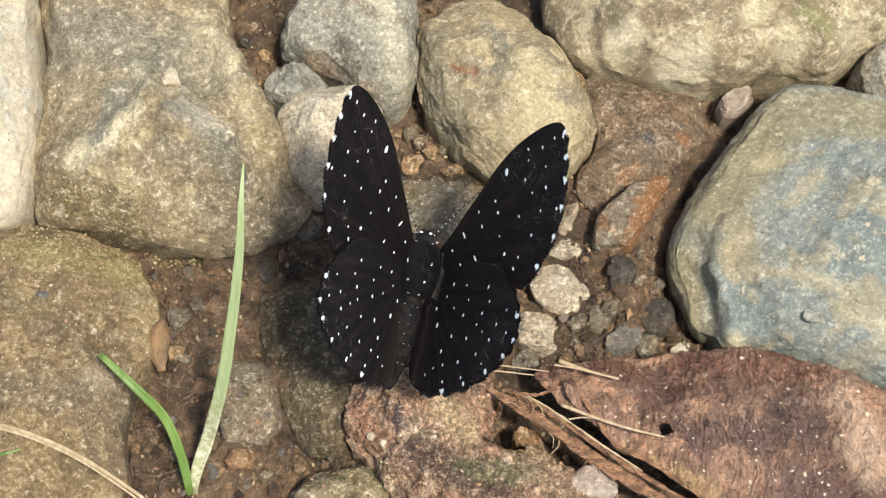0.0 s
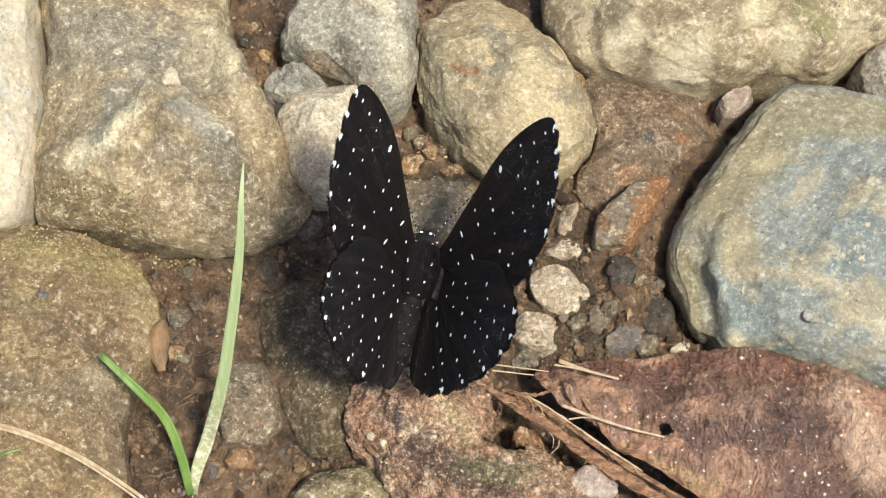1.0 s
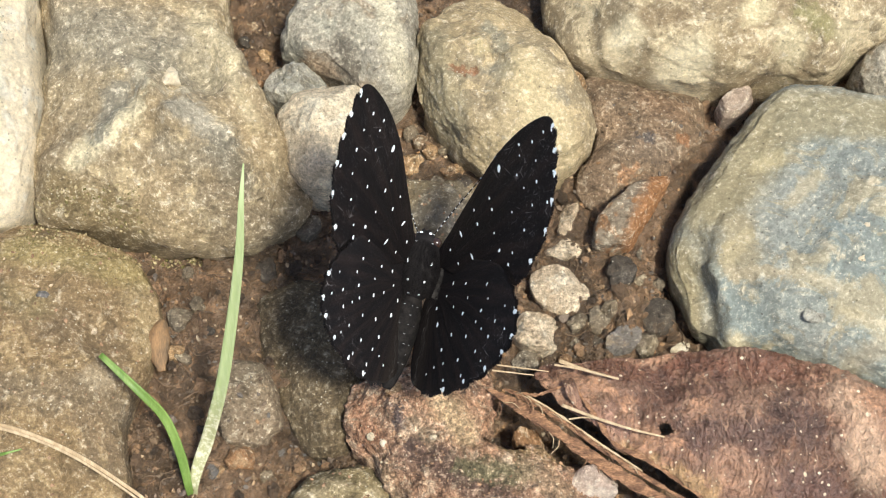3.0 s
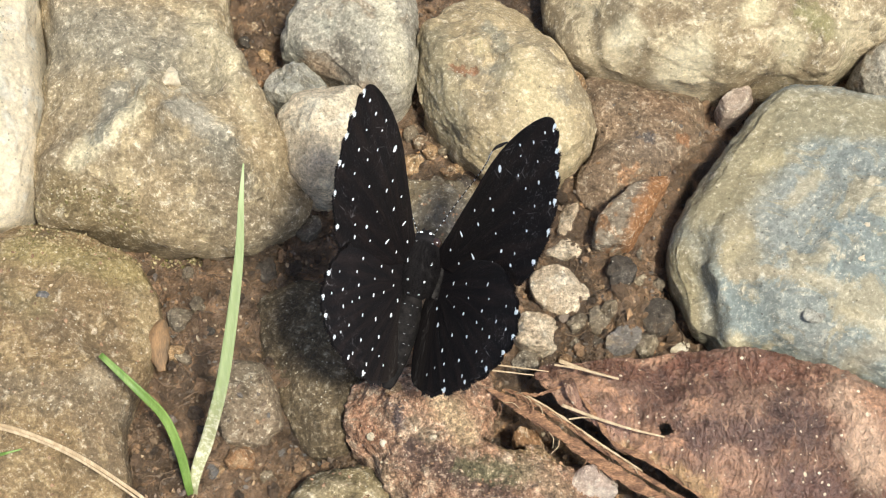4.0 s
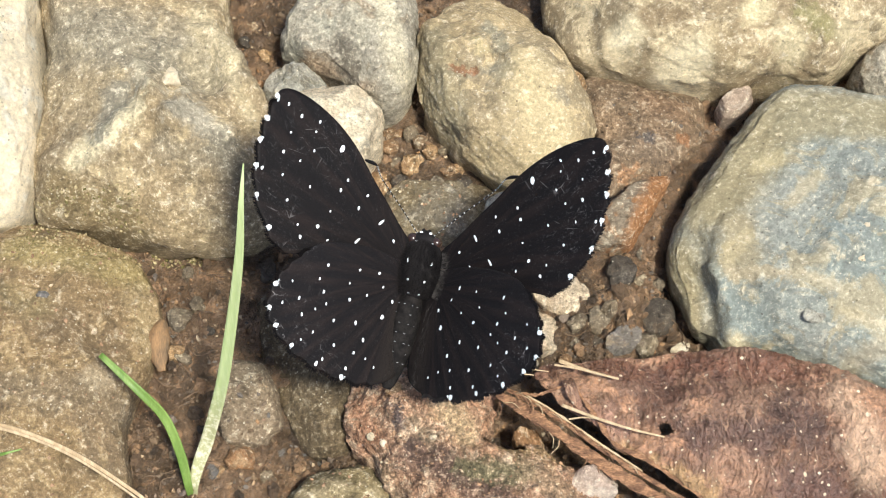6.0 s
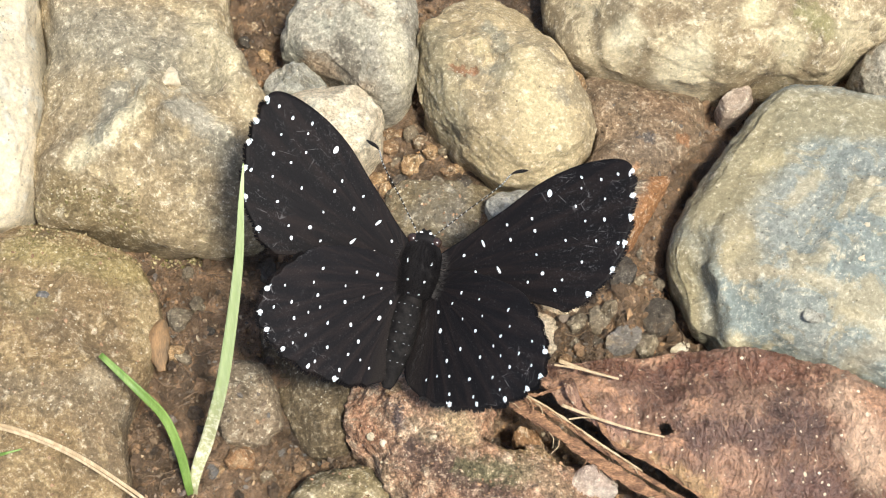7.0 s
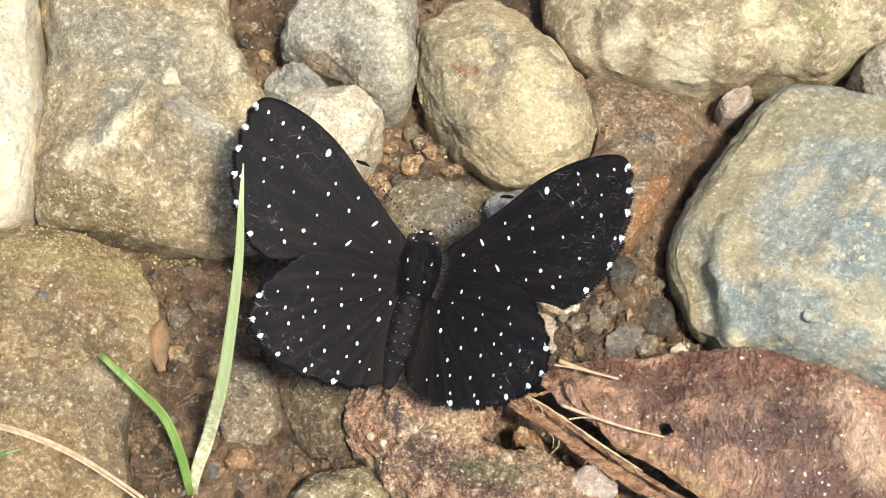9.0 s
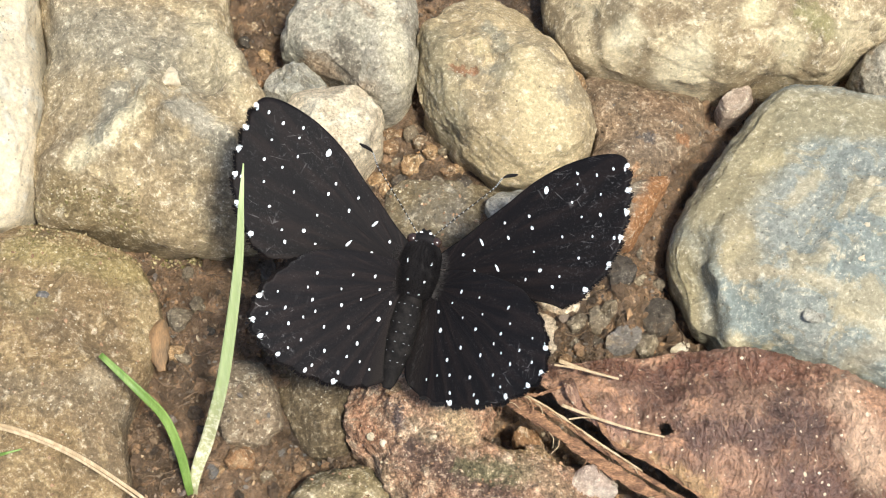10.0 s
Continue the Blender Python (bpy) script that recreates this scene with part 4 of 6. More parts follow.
pebble("small grey brown pebble", STONE_GREYBROWN, 13.2, -5.3, -1.5, 1.5, 96, [0.66, 0.85, 0.68, 0.61, 0.73, 0.66, 0.74, 0.66])
pebble("small dark grey pebble", STONE_DARK, 12.3, -7.3, -1.5, 1.5, 97, [0.68, 0.58, 0.54, 0.58, 0.63, 0.57, 0.52, 0.64])
pebble("small grey brown pebble", STONE_GREYBROWN, 10.6, -7.5, -1.5, 1.5, 98, [0.58, 0.53, 0.49, 0.51, 0.52, 0.50, 0.52, 0.47])
pebble("small grey brown pebble", STONE_GREYBROWN, 16.0, -2.3, -1.5, 1.5, 99, [0.67, 0.63, 0.51, 0.52, 0.57, 0.60, 0.53, 0.48])
pebble("small rust brown pebble", STONE_RUST, 12.8, -3.3, -1.5, 1.5, 100, [0.53, 0.53, 0.43, 0.47, 0.51, 0.48, 0.43, 0.48])
pebble("small rust brown pebble", STONE_RUST, 16.5, -8.2, -1.5, 1.5, 101, [0.48, 0.61, 0.41, 0.39, 0.45, 0.50, 0.43, 0.40])
pebble("small rust brown pebble", STONE_RUST, 9.7, -8.9, -1.5, 1.5, 102, [0.57, 0.48, 0.52, 0.45, 0.47, 0.52, 0.46, 0.47])
pebble("small pale cream pebble", STONE_PALE, 7.9, -7.2, -1.5, 1.5, 103, [0.50, 0.47, 0.46, 0.43, 0.50, 0.46, 0.42, 0.51])
pebble("small grey brown pebble", STONE_GREYBROWN, 17.3, -2.5, -1.5, 1.5, 104, [0.63, 0.67, 0.62, 0.58, 0.62, 0.60, 0.61, 0.64])
pebble("small grey brown pebble", STONE_GREYBROWN, 16.2, 0.0, -1.5, 1.5, 105, [0.48, 0.48, 0.57, 0.46, 0.46, 0.51, 0.46, 0.56])
pebble("small grey brown pebble", STONE_GREYBROWN, -20.9, -1.3, -1.5, 1.5, 106, [0.52, 0.61, 0.56, 0.57, 0.53, 0.55, 0.56, 0.61])
pebble("small rust brown pebble", STONE_RUST, -22.1, -3.3, -1.5, 1.5, 107, [0.57, 0.53, 0.54, 0.55, 0.53, 0.49, 0.58, 0.59])
pebble("small grey brown pebble", STONE_GREYBROWN, -19.7, -4.3, -1.5, 1.5, 108, [0.83, 0.72, 0.64, 0.63, 0.75, 0.69, 0.64, 0.66])
pebble("small rust brown pebble", STONE_RUST, -21.0, -6.2, -1.5, 1.5, 109, [0.62, 0.48, 0.39, 0.44, 0.54, 0.45, 0.39, 0.46])
pebble("small dark grey pebble", STONE_DARK, -23.9, -7.2, -1.5, 1.5, 110, [0.48, 0.45, 0.46, 0.48, 0.50, 0.43, 0.43, 0.59])
pebble("small grey brown pebble", STONE_GREYBROWN, -20.4, -9.2, -1.5, 1.5, 111, [0.63, 0.65, 0.62, 0.62, 0.64, 0.57, 0.66, 0.71])
pebble("small dark grey pebble", STONE_DARK, -18.8, -6.7, -1.5, 1.5, 112, [0.60, 0.40, 0.49, 0.53, 0.48, 0.45, 0.50, 0.52])
pebble("small rust brown pebble", STONE_RUST, -22.4, -13.0, -1.5, 1.5, 113, [0.65, 0.44, 0.47, 0.50, 0.52, 0.46, 0.46, 0.51])
pebble("small dark grey pebble", STONE_DARK, -16.8, -1.3, -1.5, 1.5, 114, [0.69, 0.62, 0.56, 0.55, 0.65, 0.58, 0.53, 0.61])
pebble("small grey brown pebble", STONE_GREYBROWN, -21.2, -16.7, -1.5, 1.5, 115, [0.53, 0.55, 0.49, 0.50, 0.59, 0.46, 0.44, 0.65])
pebble("small tan orange pebble", STONE_ORANGE, -17.4, -18.1, -1.5, 1.5, 116, [0.55, 0.47, 0.43, 0.50, 0.48, 0.44, 0.46, 0.49])
pebble("small dark grey pebble", STONE_DARK, -18.9, -14.8, -1.5, 1.5, 117, [0.44, 0.38, 0.35, 0.41, 0.39, 0.37, 0.36, 0.45])
pebble("small grey brown pebble", STONE_GREYBROWN, -13.7, -18.5, -1.5, 1.5, 118, [0.48, 0.63, 0.54, 0.49, 0.49, 0.50, 0.59, 0.51])
pebble("small dark grey pebble", STONE_DARK, -9.8, -16.7, -1.5, 1.5, 119, [0.53, 0.44, 0.34, 0.41, 0.49, 0.41, 0.37, 0.45])
pebble("small blue grey pebble", STONE_BLUEGREY, -8.5, -15.7, -1.5, 1.5, 120, [0.50, 0.38, 0.40, 0.43, 0.44, 0.40, 0.39, 0.45])
pebble("small rust brown pebble", STONE_RUST, -17.0, 23.2, -1.5, 1.5, 121, [0.70, 0.59, 0.62, 0.64, 0.56, 0.61, 0.65, 0.58])
pebble("small dark grey pebble", STONE_DARK, -17.4, 20.8, -1.5, 1.5, 122, [0.51, 0.52, 0.57, 0.53, 0.51, 0.51, 0.56, 0.62])
pebble("small rust brown pebble", STONE_RUST, -16.0, 16.9, -1.5, 1.5, 123, [0.49, 0.47, 0.47, 0.48, 0.44, 0.45, 0.48, 0.50])
pebble("small grey brown pebble", STONE_GREYBROWN, -15.1, 23.8, -1.5, 1.5, 124, [0.57, 0.62, 0.54, 0.56, 0.57, 0.55, 0.56, 0.65])
pebble("small grey brown pebble", STONE_GREYBROWN, -17.8, 18.6, -1.5, 1.5, 125, [0.46, 0.43, 0.41, 0.44, 0.42, 0.38, 0.47, 0.45])
pebble("small grey brown pebble", STONE_GREYBROWN, 21.4, 11.4, -1.5, 1.5, 126, [0.47, 0.47, 0.53, 0.47, 0.46, 0.48, 0.47, 0.51])
pebble("small dark grey pebble", STONE_DARK, 19.8, 10.2, -1.5, 1.5, 127, [0.42, 0.44, 0.52, 0.37, 0.37, 0.43, 0.45, 0.39])
pebble("small grey brown pebble", STONE_GREYBROWN, 16.4, 8.1, -1.5, 1.5, 128, [0.58, 0.46, 0.45, 0.49, 0.47, 0.46, 0.45, 0.48])
pebble("small rust brown pebble", STONE_RUST, 33.2, 14.7, -1.5, 1.5, 129, [0.51, 0.46, 0.42, 0.42, 0.41, 0.47, 0.40, 0.37])
pebble("small grey brown pebble", STONE_GREYBROWN, 34.6, 14.3, -1.5, 1.5, 130, [0.46, 0.45, 0.36, 0.39, 0.40, 0.39, 0.42, 0.36])
pebble("small dark grey pebble", STONE_DARK, 30.3, 15.7, -1.5, 1.5, 131, [0.38, 0.43, 0.37, 0.37, 0.39, 0.37, 0.38, 0.39])
pebble("small grey brown pebble", STONE_GREYBROWN, 3.7, -16.2, -1.5, 1.5, 132, [0.41, 0.50, 0.35, 0.35, 0.43, 0.39, 0.36, 0.43])
pebble("small dark grey pebble", STONE_DARK, 4.2, -14.8, -1.5, 1.5, 133, [0.41, 0.43, 0.38, 0.41, 0.42, 0.37, 0.38, 0.48])
pebble("small grey brown pebble", STONE_GREYBROWN, 9.0, -15.8, -1.5, 1.5, 134, [0.53, 0.51, 0.45, 0.44, 0.48, 0.47, 0.49, 0.44])
pebble("small dark grey pebble", STONE_DARK, 7.5, -16.9, -1.5, 1.5, 135, [0.52, 0.49, 0.41, 0.46, 0.46, 0.43, 0.46, 0.43])

pebble("mauve brown pebble beside a wood chip", STONE_GREYBROWN, -21.0, -5.6, -1.0, 2.0, 141, [1.0, 1.2, 1.1, 0.9, 1.0, 1.1, 1.2, 0.9])
pebble("tan angular pebble beside a wood chip", STONE_ORANGE, -21.2, -8.8, -1.0, 1.8, 142, [0.8, 0.9, 0.7, 0.8, 0.9, 0.8, 0.7, 0.9])
pebble("dark wet blue-grey pebble", STONE_BLUEGREY, -18.0, -18.2, -1.0, 1.8, 143, [0.7, 0.6, 0.8, 0.7, 0.6, 0.7, 0.8, 0.6])

LEAF_RADII = [15.1, 12.1, 10.3, 9.0, 8.2, 7.4, 6.9, 6.6, 6.3, 6.2, 6.3, 6.4, 6.5, 6.9, 7.5, 8.3, 9.6, 12.0, 16.3, 14.8, 11.5, 10.4, 8.3, 7.4, 7.0, 6.75, 6.6, 7.7, 8.4, 9.1, 9.0, 9.1, 9.4, 10.1, 11.1, 12.7, 15.3, 17.3, 16.3, 15.8]


# ---- crumbs of soil and gravel ----
STANDING.append((0.0, 4.3, 4.6))   # the flat stone stays bare


def crumbs(name, label, count, small, large, seed, area):
    rnd = random.Random(seed)
    base = bmesh.new()
    lumpy = name == "soil_clods"
    bmesh.ops.create_icosphere(base, subdivisions=2 if lumpy else 1, radius=1.0)
    shape = [v.co * (1 + 0.55 * noise.noise(v.co * 1.3) + 0.4 * noise.noise(v.co * 3.1)) for v in base.verts]
    tris = [[v.index for v in f.verts] for f in base.faces]
    base.free()
    verts, faces = [], []
    for _ in range(count):
        x, y = rnd.uniform(area[0], area[1]), rnd.uniform(area[2], area[3])
        r = small * (large / small) ** (rnd.random() ** 2)
        if any(abs(x - px) < pr and math.hypot(x - px, y - py) < pr for px, py, pr in STANDING):
            continue
        if r > 0.18 and any(math.hypot(x - px, y - py) < pr for px, py, pr in BARE) and rnd.random() < 0.93:
            continue
        z = ground_height(x, y) + r * (0.05 if lumpy else 0.3)
        turn = Euler((rnd.uniform(0, 6), rnd.uniform(0, 6), rnd.uniform(0, 6))).to_matrix()
        sx = Vector((rnd.uniform(0.7, 1.4), rnd.uniform(0.6, 1.1), rnd.uniform(0.5, 0.9)))
        start = len(verts)
        for c in shape:
            q = turn @ Vector((c.x * sx.x, c.y * sx.y, c.z * sx.z)) * (r * (1.0 if lumpy else rnd.uniform(0.6, 1.3)))
            verts.append(((x + q.x) * MM, (y + q.y) * MM, (z + q.z) * MM))
        faces += [[start + k for k in t] for t in tris]
    mesh = bpy.data.meshes.new(name)
    mesh.from_pydata(verts, [], faces)
    mesh.materials.append(CLOD if lumpy else GRIT)
    return tagged(new(name, mesh), label, "gravel", kind="stuff")


crumbs("soil_crumbs", "fine brown soil crumbs and grit between stones", 16000, 0.07, 0.26, 5, (-38, 38, -24, 32))
crumbs("soil_clods", "dark brown damp clods of soil between stones", 1900, 0.22, 0.75, 7, (-38, 38, -24, 32))
crumbs("gravel", "loose brown and grey gravel between stones", 650, 0.2, 0.7, 6, (-38, 38, -24, 32))



def grains_on(name, label, category, ob, material, count, small, large, seed, area, flat=1.0):
    """Loose grains lying on the top of a stone inside an area of the plan, in millimetres."""
    rnd = random.Random(seed)
    from_top = BVHTree.FromObject(ob, bpy.context.evaluated_depsgraph_get())
    base = bmesh.new()
    bmesh.ops.create_icosphere(base, subdivisions=1, radius=1.0)
    shape = [v.co.copy() for v in base.verts]
    tris = [[v.index for v in f.verts] for f in base.faces]
    base.free()
    verts, faces = [], []
    cx, cy, cz = ob.location
    for _ in range(count):
        x, y = rnd.uniform(area[0], area[1]), rnd.uniform(area[2], area[3])
        place, normal, _, _ = from_top.ray_cast(Vector((x * MM - cx, y * MM - cy, 0.05)), Vector((0, 0, -1)))
        if place is None or normal.z < 0.3:
            continue
        r = small * (large / small) ** (rnd.random() ** 2) * MM
        turn = Euler((rnd.uniform(0, 6), rnd.uniform(0, 6), rnd.uniform(0, 6))).to_matrix()
        start = len(verts)
        c = place + Vector((cx, cy, cz)) + normal * r * 0.25
        for k in shape:
            q = turn @ Vector((k.x, k.y * 0.8, k.z * 0.6 * flat)) * (r * rnd.uniform(0.6, 1.3))
            verts.append(c + q)
        faces += [[start + k for k in t] for t in tris]
    mesh = bpy.data.meshes.new(name)
    mesh.from_pydata(verts, [], faces)
    mesh.materials.append(material)
    return tagged(new(name, mesh), label, category, kind="stuff")


bpy.context.view_layer.update()
grains_on("stone_grains", "reddish and cream grains crumbling off a stone", "grit", red_stone, GRAINS, 2200, 0.035, 0.2, 21, (-9, 16, -24, -9))
grains_on("stone_grains", "fine pale grit lying on a mossy stone", "grit", mossy_stone, GRAINS, 500, 0.05, 0.22, 22, (-37, -20, -22, 4))
grains_on("stone_grains", "fine soil grains on an earth-covered stone", "grit", earth_stone, GRIT, 500, 0.05, 0.26, 23, (8, 25, 0, 15))
grains_on("stone_grains", "fine soil grains on a flat stone", "grit", flat_stone, GRAINS, 250, 0.05, 0.2, 24, (-8, 8, -2, 7))
grains_on("stone_grains", "fine soil grains on a brown block of stone", "grit", brown_block, GRIT, 220, 0.06, 0.3, 25, (-20, -11, -17, -8))
grains_on("stone_grains", "fine grit on a grey half-buried stone", "grit", grey_stone, GRAINS, 260, 0.06, 0.28, 26, (-16, 0, -24, -15))
grains_on("moss", "yellow-green moss specks on a stone edge", "moss", mossy_stone, MOSS, 1100, 0.05, 0.17, 27, (-34, -22, -1.5, 3.5))
grains_on("moss", "yellow-green moss specks on a stone edge", "moss", ridged_stone, MOSS, 420, 0.05, 0.19, 28, (-33, -24, 0.6, 3.2))
grains_on("moss", "small pale green moss tufts on soil", "moss", ground, MOSS, 420, 0.06, 0.26, 29, (-24.0, -19.5, -0.6, 2.2))

# ---- chips and grains resting on the stones and the leaf ----


def rest_on(ob, x, y):
    """Height in millimetres of the top of a thing at a place of the plan."""
    tree = BVHTree.FromObject(ob, bpy.context.evaluated_depsgraph_get())
    cx, cy, cz = ob.location
    place = tree.ray_cast(Vector((x * MM - cx, y * MM - cy, 0.05)), Vector((0, 0, -1)))[0]
    return (place.z + cz) / MM


def chip_on(ob, label, material, x, y, h, seed, radii):
    mesh = stone_mesh("stone_chip", material, 0, h, 3.0, 1.0, seed, radii, 40, 12, 0.4, cuts=8, chop=1.3, sharp=0.8)
    thing = new("stone_chip", mesh)
    thing.location = (x * MM, y * MM, (rest_on(ob, x, y) - 0.16) * MM)
    return tagged(thing, label, "stone chip", "chips lying on stones")


chip_on(blue_boulder, "round pale blue-grey chip stuck on a boulder", STONE_LIGHTGREY, 28.3, -8.0, 0.22, 151, [0.9, 0.8, 0.65, 0.7, 0.95, 0.85, 0.7, 0.75])
chip_on(blue_boulder, "tiny cream chip lying on a boulder", STONE_PALE, 32.0, -3.8, 0.3, 152, [0.4, 0.3, 0.35, 0.45, 0.3, 0.35])
chip_on(blue_boulder, "tiny cream chip lying on a boulder", STONE_PALE, 32.6, -1.3, 0.3, 153, [0.3, 0.4, 0.3, 0.25, 0.35, 0.4])
chip_on(mossy_stone, "small dark blue-grey chip lying on a stone", STONE_BLUEGREY, -31.0, -5.7, 0.4, 154, [0.6, 0.4, 0.3, 0.5, 0.6, 0.35, 0.3, 0.45])
chip_on(red_stone, "tiny cream grain lying on a reddish stone", STONE_PALE, -5.5, -16.4, 0.4, 155, [0.38, 0.3, 0.33, 0.36, 0.3, 0.34])
chip_on(red_stone, "tiny cream grain lying on a reddish stone", STONE_PALE, -4.5, -17.1, 0.3, 156, [0.26, 0.24, 0.3, 0.26, 0.22, 0.3])
chip_on(red_stone, "tiny tan grain lying on a reddish stone", STONE_CHUNK, -0.7, -16.8, 0.3, 157, [0.3, 0.26, 0.22, 0.3, 0.26, 0.24])
chip_on(red_stone, "tiny tan grain lying on a reddish stone", STONE_CHUNK, 1.8, -18.3, 0.3, 158, [0.26, 0.3, 0.24, 0.22, 0.3, 0.26])
chip_on(mossy_stone, "tiny tan chip lying on a stone", STONE_CHUNK, -27.0, -8.3, 0.3, 159, [0.3, 0.35, 0.28, 0.4, 0.3, 0.3])
chip_on(round_boulder, "tiny pale chip lying on a boulder", STONE_PALE, 9.3, 7.4, 0.25, 160, [0.3, 0.26, 0.35, 0.3, 0.25, 0.3])

# ---- roots in the soil ----


def rootlets(count, seed, area):
    """Fine curved root fibres lying on the soil."""
    rnd = random.Random(seed)
    bm = bmesh.new()
    for _ in range(count):
        x, y, a = rnd.uniform(area[0], area[1]), rnd.uniform(area[2], area[3]), rnd.uniform(0, 6.28)
        pts = []
        for k in range(7):
            pts.append(Vector((x, y, ground_height(x, y) + 0.12 + rnd.uniform(0, 0.25))))
            a += rnd.uniform(-0.6, 0.6)
            x, y = x + 0.5 * math.cos(a), y + 0.5 * math.sin(a)
        w = rnd.uniform(0.025, 0.06)
        prev = None
        for q in spline(pts, 18):
            row = [bm.verts.new((q + Vector((math.cos(t) * w, math.sin(t) * w, 0.6 * w * (k % 2)))) * MM) for k, t in enumerate((0, 1.57, 3.14, 4.71))]
            if prev:
                for k in range(4):
                    bm.faces.new((prev[k], prev[(k + 1) % 4], row[(k + 1) % 4], row[k]))
            prev = row
    return tagged(part("rootlets", bm, ROOT), "fine brown rootlets lying on the soil", "roots", kind="stuff")


rootlets(60, 31, (-25, -8, -22, 3))
rootlets(25, 32, (8, 22, -8, 4))

# ---- leaf, grass and straws ----


def ribbon(name, material, points, width, fold=0.2, thick=0.12, parent=None, label="", facing=(0, -0.42, 0.9), count=40):
    """A folded blade along a smooth curve in millimetres; width maps 0..1 to millimetres."""
    line = spline(points, count)
    bm = bmesh.new()
    rows = []
    for i, q in enumerate(line):
        along = (line[min(i + 1, count - 1)] - line[max(i - 1, 0)]).normalized()
        side = along.cross(Vector(facing)).normalized()
        up = side.cross(along).normalized()
        w = width(i / (count - 1)) / 2
        top = [q + side * w * s + up * (fold * w * abs(s)) for s in (-1, -0.5, 0, 0.5, 1)]
        low = [c - up * thick for c in top[::-1]]
        rows.append([bm.verts.new(c * MM) for c in top + low])
    for a, b in zip(rows, rows[1:]):
        for k in range(10):
            bm.faces.new((a[k], a[(k + 1) % 10], b[(k + 1) % 10], b[k]))
    bm.faces.new(rows[0][::-1])
    bm.faces.new(rows[-1])
    bmesh.ops.recalc_face_normals(bm, faces=bm.faces)
    return part(name, bm, material, parent, label)


def sheet(name, material, cx, cy, radii, height, thick, holes=(), nt=620, nr=150, parent=None, label=""):
    """A thin curled sheet inside an outline round (cx, cy), with holes torn through it."""
    theta = np.linspace(0, 2 * math.pi, nt, endpoint=False)
    outline = around(radii, theta)
    bm = bmesh.new()
    layers = []
    plan = []
    for j in range(nr + 1):
        row = []
        for t, o in zip(theta, outline):
            jag = 1 + (0.02 * noise.noise((math.cos(t) * 14, math.sin(t) * 14, cx)) + 0.012 * noise.noise((math.cos(t) * 60, math.sin(t) * 60, cx))) * (j / nr) ** 4
            r = max(j / nr, 0.004) * o * jag
            x, y = cx + math.cos(t) * r, cy + math.sin(t) * r
            row.append((x, y, height(x, y, j / nr)))
        plan.append(row)
    for drop in (0.0, thick):
        layers.append([[bm.verts.new((x * MM, y * MM, (z - drop) * MM)) for x, y, z in row] for row in plan])
    top, low = layers
    for j in range(nr):
        for k in range(nt):
            m = (k + 1) % nt
            c = top[j][k].co / MM
            if any(math.hypot(c.x - hx, c.y - hy) < hr * (1 + 0.5 * noise.noise((c.x * 2.2, c.y * 2.2, 3.0))) for hx, hy, hr in holes):
                continue
            bm.faces.new((top[j][k], top[j + 1][k], top[j + 1][m], top[j][m]))
            bm.faces.new((low[j][k], low[j][m], low[j + 1][m], low[j + 1][k]))
    for k in range(nt):
        m = (k + 1) % nt
        bm.faces.new((top[nr][k], low[nr][k], low[nr][m], top[nr][m]))
    bmesh.ops.delete(bm, geom=[v for v in bm.verts if not v.link_faces], context="VERTS")
    return part(name, bm, material, parent, label)


def leaf_height(x, y, edge):
    z = 3.2 + 1.6 * math.exp(-((y + 15.5) / 4.5) ** 2) * min(1.0, max(0.0, (x - 8) / 12)) + 0.9 * noise.noise((x * 0.16, y * 0.2, 8.0)) + 0.3 * noise.noise((x * 0.4, y * 0.35, 2.0))
    z += 0.55 * noise.noise((x * 0.34 + 3.0, y * 0.3, 12.0))
    z += 0.22 * fractal(x * 0.7, y * 0.5, 2.0, 5, 0.7) + 0.12 * math.sin(x * 1.1 + 2 * noise.noise((x * 0.2, y * 0.2, 1.0)))
    bend = 2.2 * noise.noise((x * 0.3, y * 0.3, 4.0))
    z += 0.1 * (1 - 2 * abs(noise.noise((x * 1.7 + bend, y * 0.5 + bend, 5.0)))) + 0.07 * (1 - 2 * abs(noise.noise((x * 3.4 + bend, y * 1.1, 6.0))))
    return z - 0.5 * edge ** 6


LEAF_X, LEAF_Y = 23.0, -16.2
HOLES = [(16.6, -16.7, 0.55)]
leaf = tagged(new("dead_leaf"), "large brown dried dead leaf with pale dots lying on stones", "leaf")
sheet("blade", LEAF, LEAF_X, LEAF_Y, LEAF_RADII, leaf_height, 0.14, HOLES, parent=leaf)


def ragged(base, seed, rate=14):
    """A width that wanders along a torn strip and runs out at its ends."""
    return lambda s: base * (0.85 + 0.7 * noise.noise((s * rate, seed, 1.0)) + 0.3 * noise.noise((s * rate * 4, seed, 4.0))) * min(1, 5 * s + 0.25, 5 * (1 - s) + 0.25) + 0.05


# the torn-off lower half of the leaf, its midrib and a curled flap at the tear
LOWER = [(3.4, -13.2, 3.2), (6.2, -14.9, 3.2), (8.6, -16.6, 3.0), (11.9, -19.0, 2.8), (15.4, -21.2, 2.6), (20.0, -23.9, 2.4)]
ribbon("lower_half", RIB, LOWER, ragged(1.0, 2.0, 13), 0.12, 0.14, leaf, "ragged torn-off brown half of the leaf", count=160)
MIDRIB = [(4.6, -13.3, 3.5), (6.1, -14.05, 3.6), (8.4, -15.5, 3.55), (11.7, -17.9, 3.35), (14.7, -19.9, 3.1), (19.6, -22.8, 2.8)]
ribbon("midrib", RIB, MIDRIB, ragged(0.42, 3.0), -0.5, 0.3, leaf, "split fibrous midrib of the leaf", count=120)
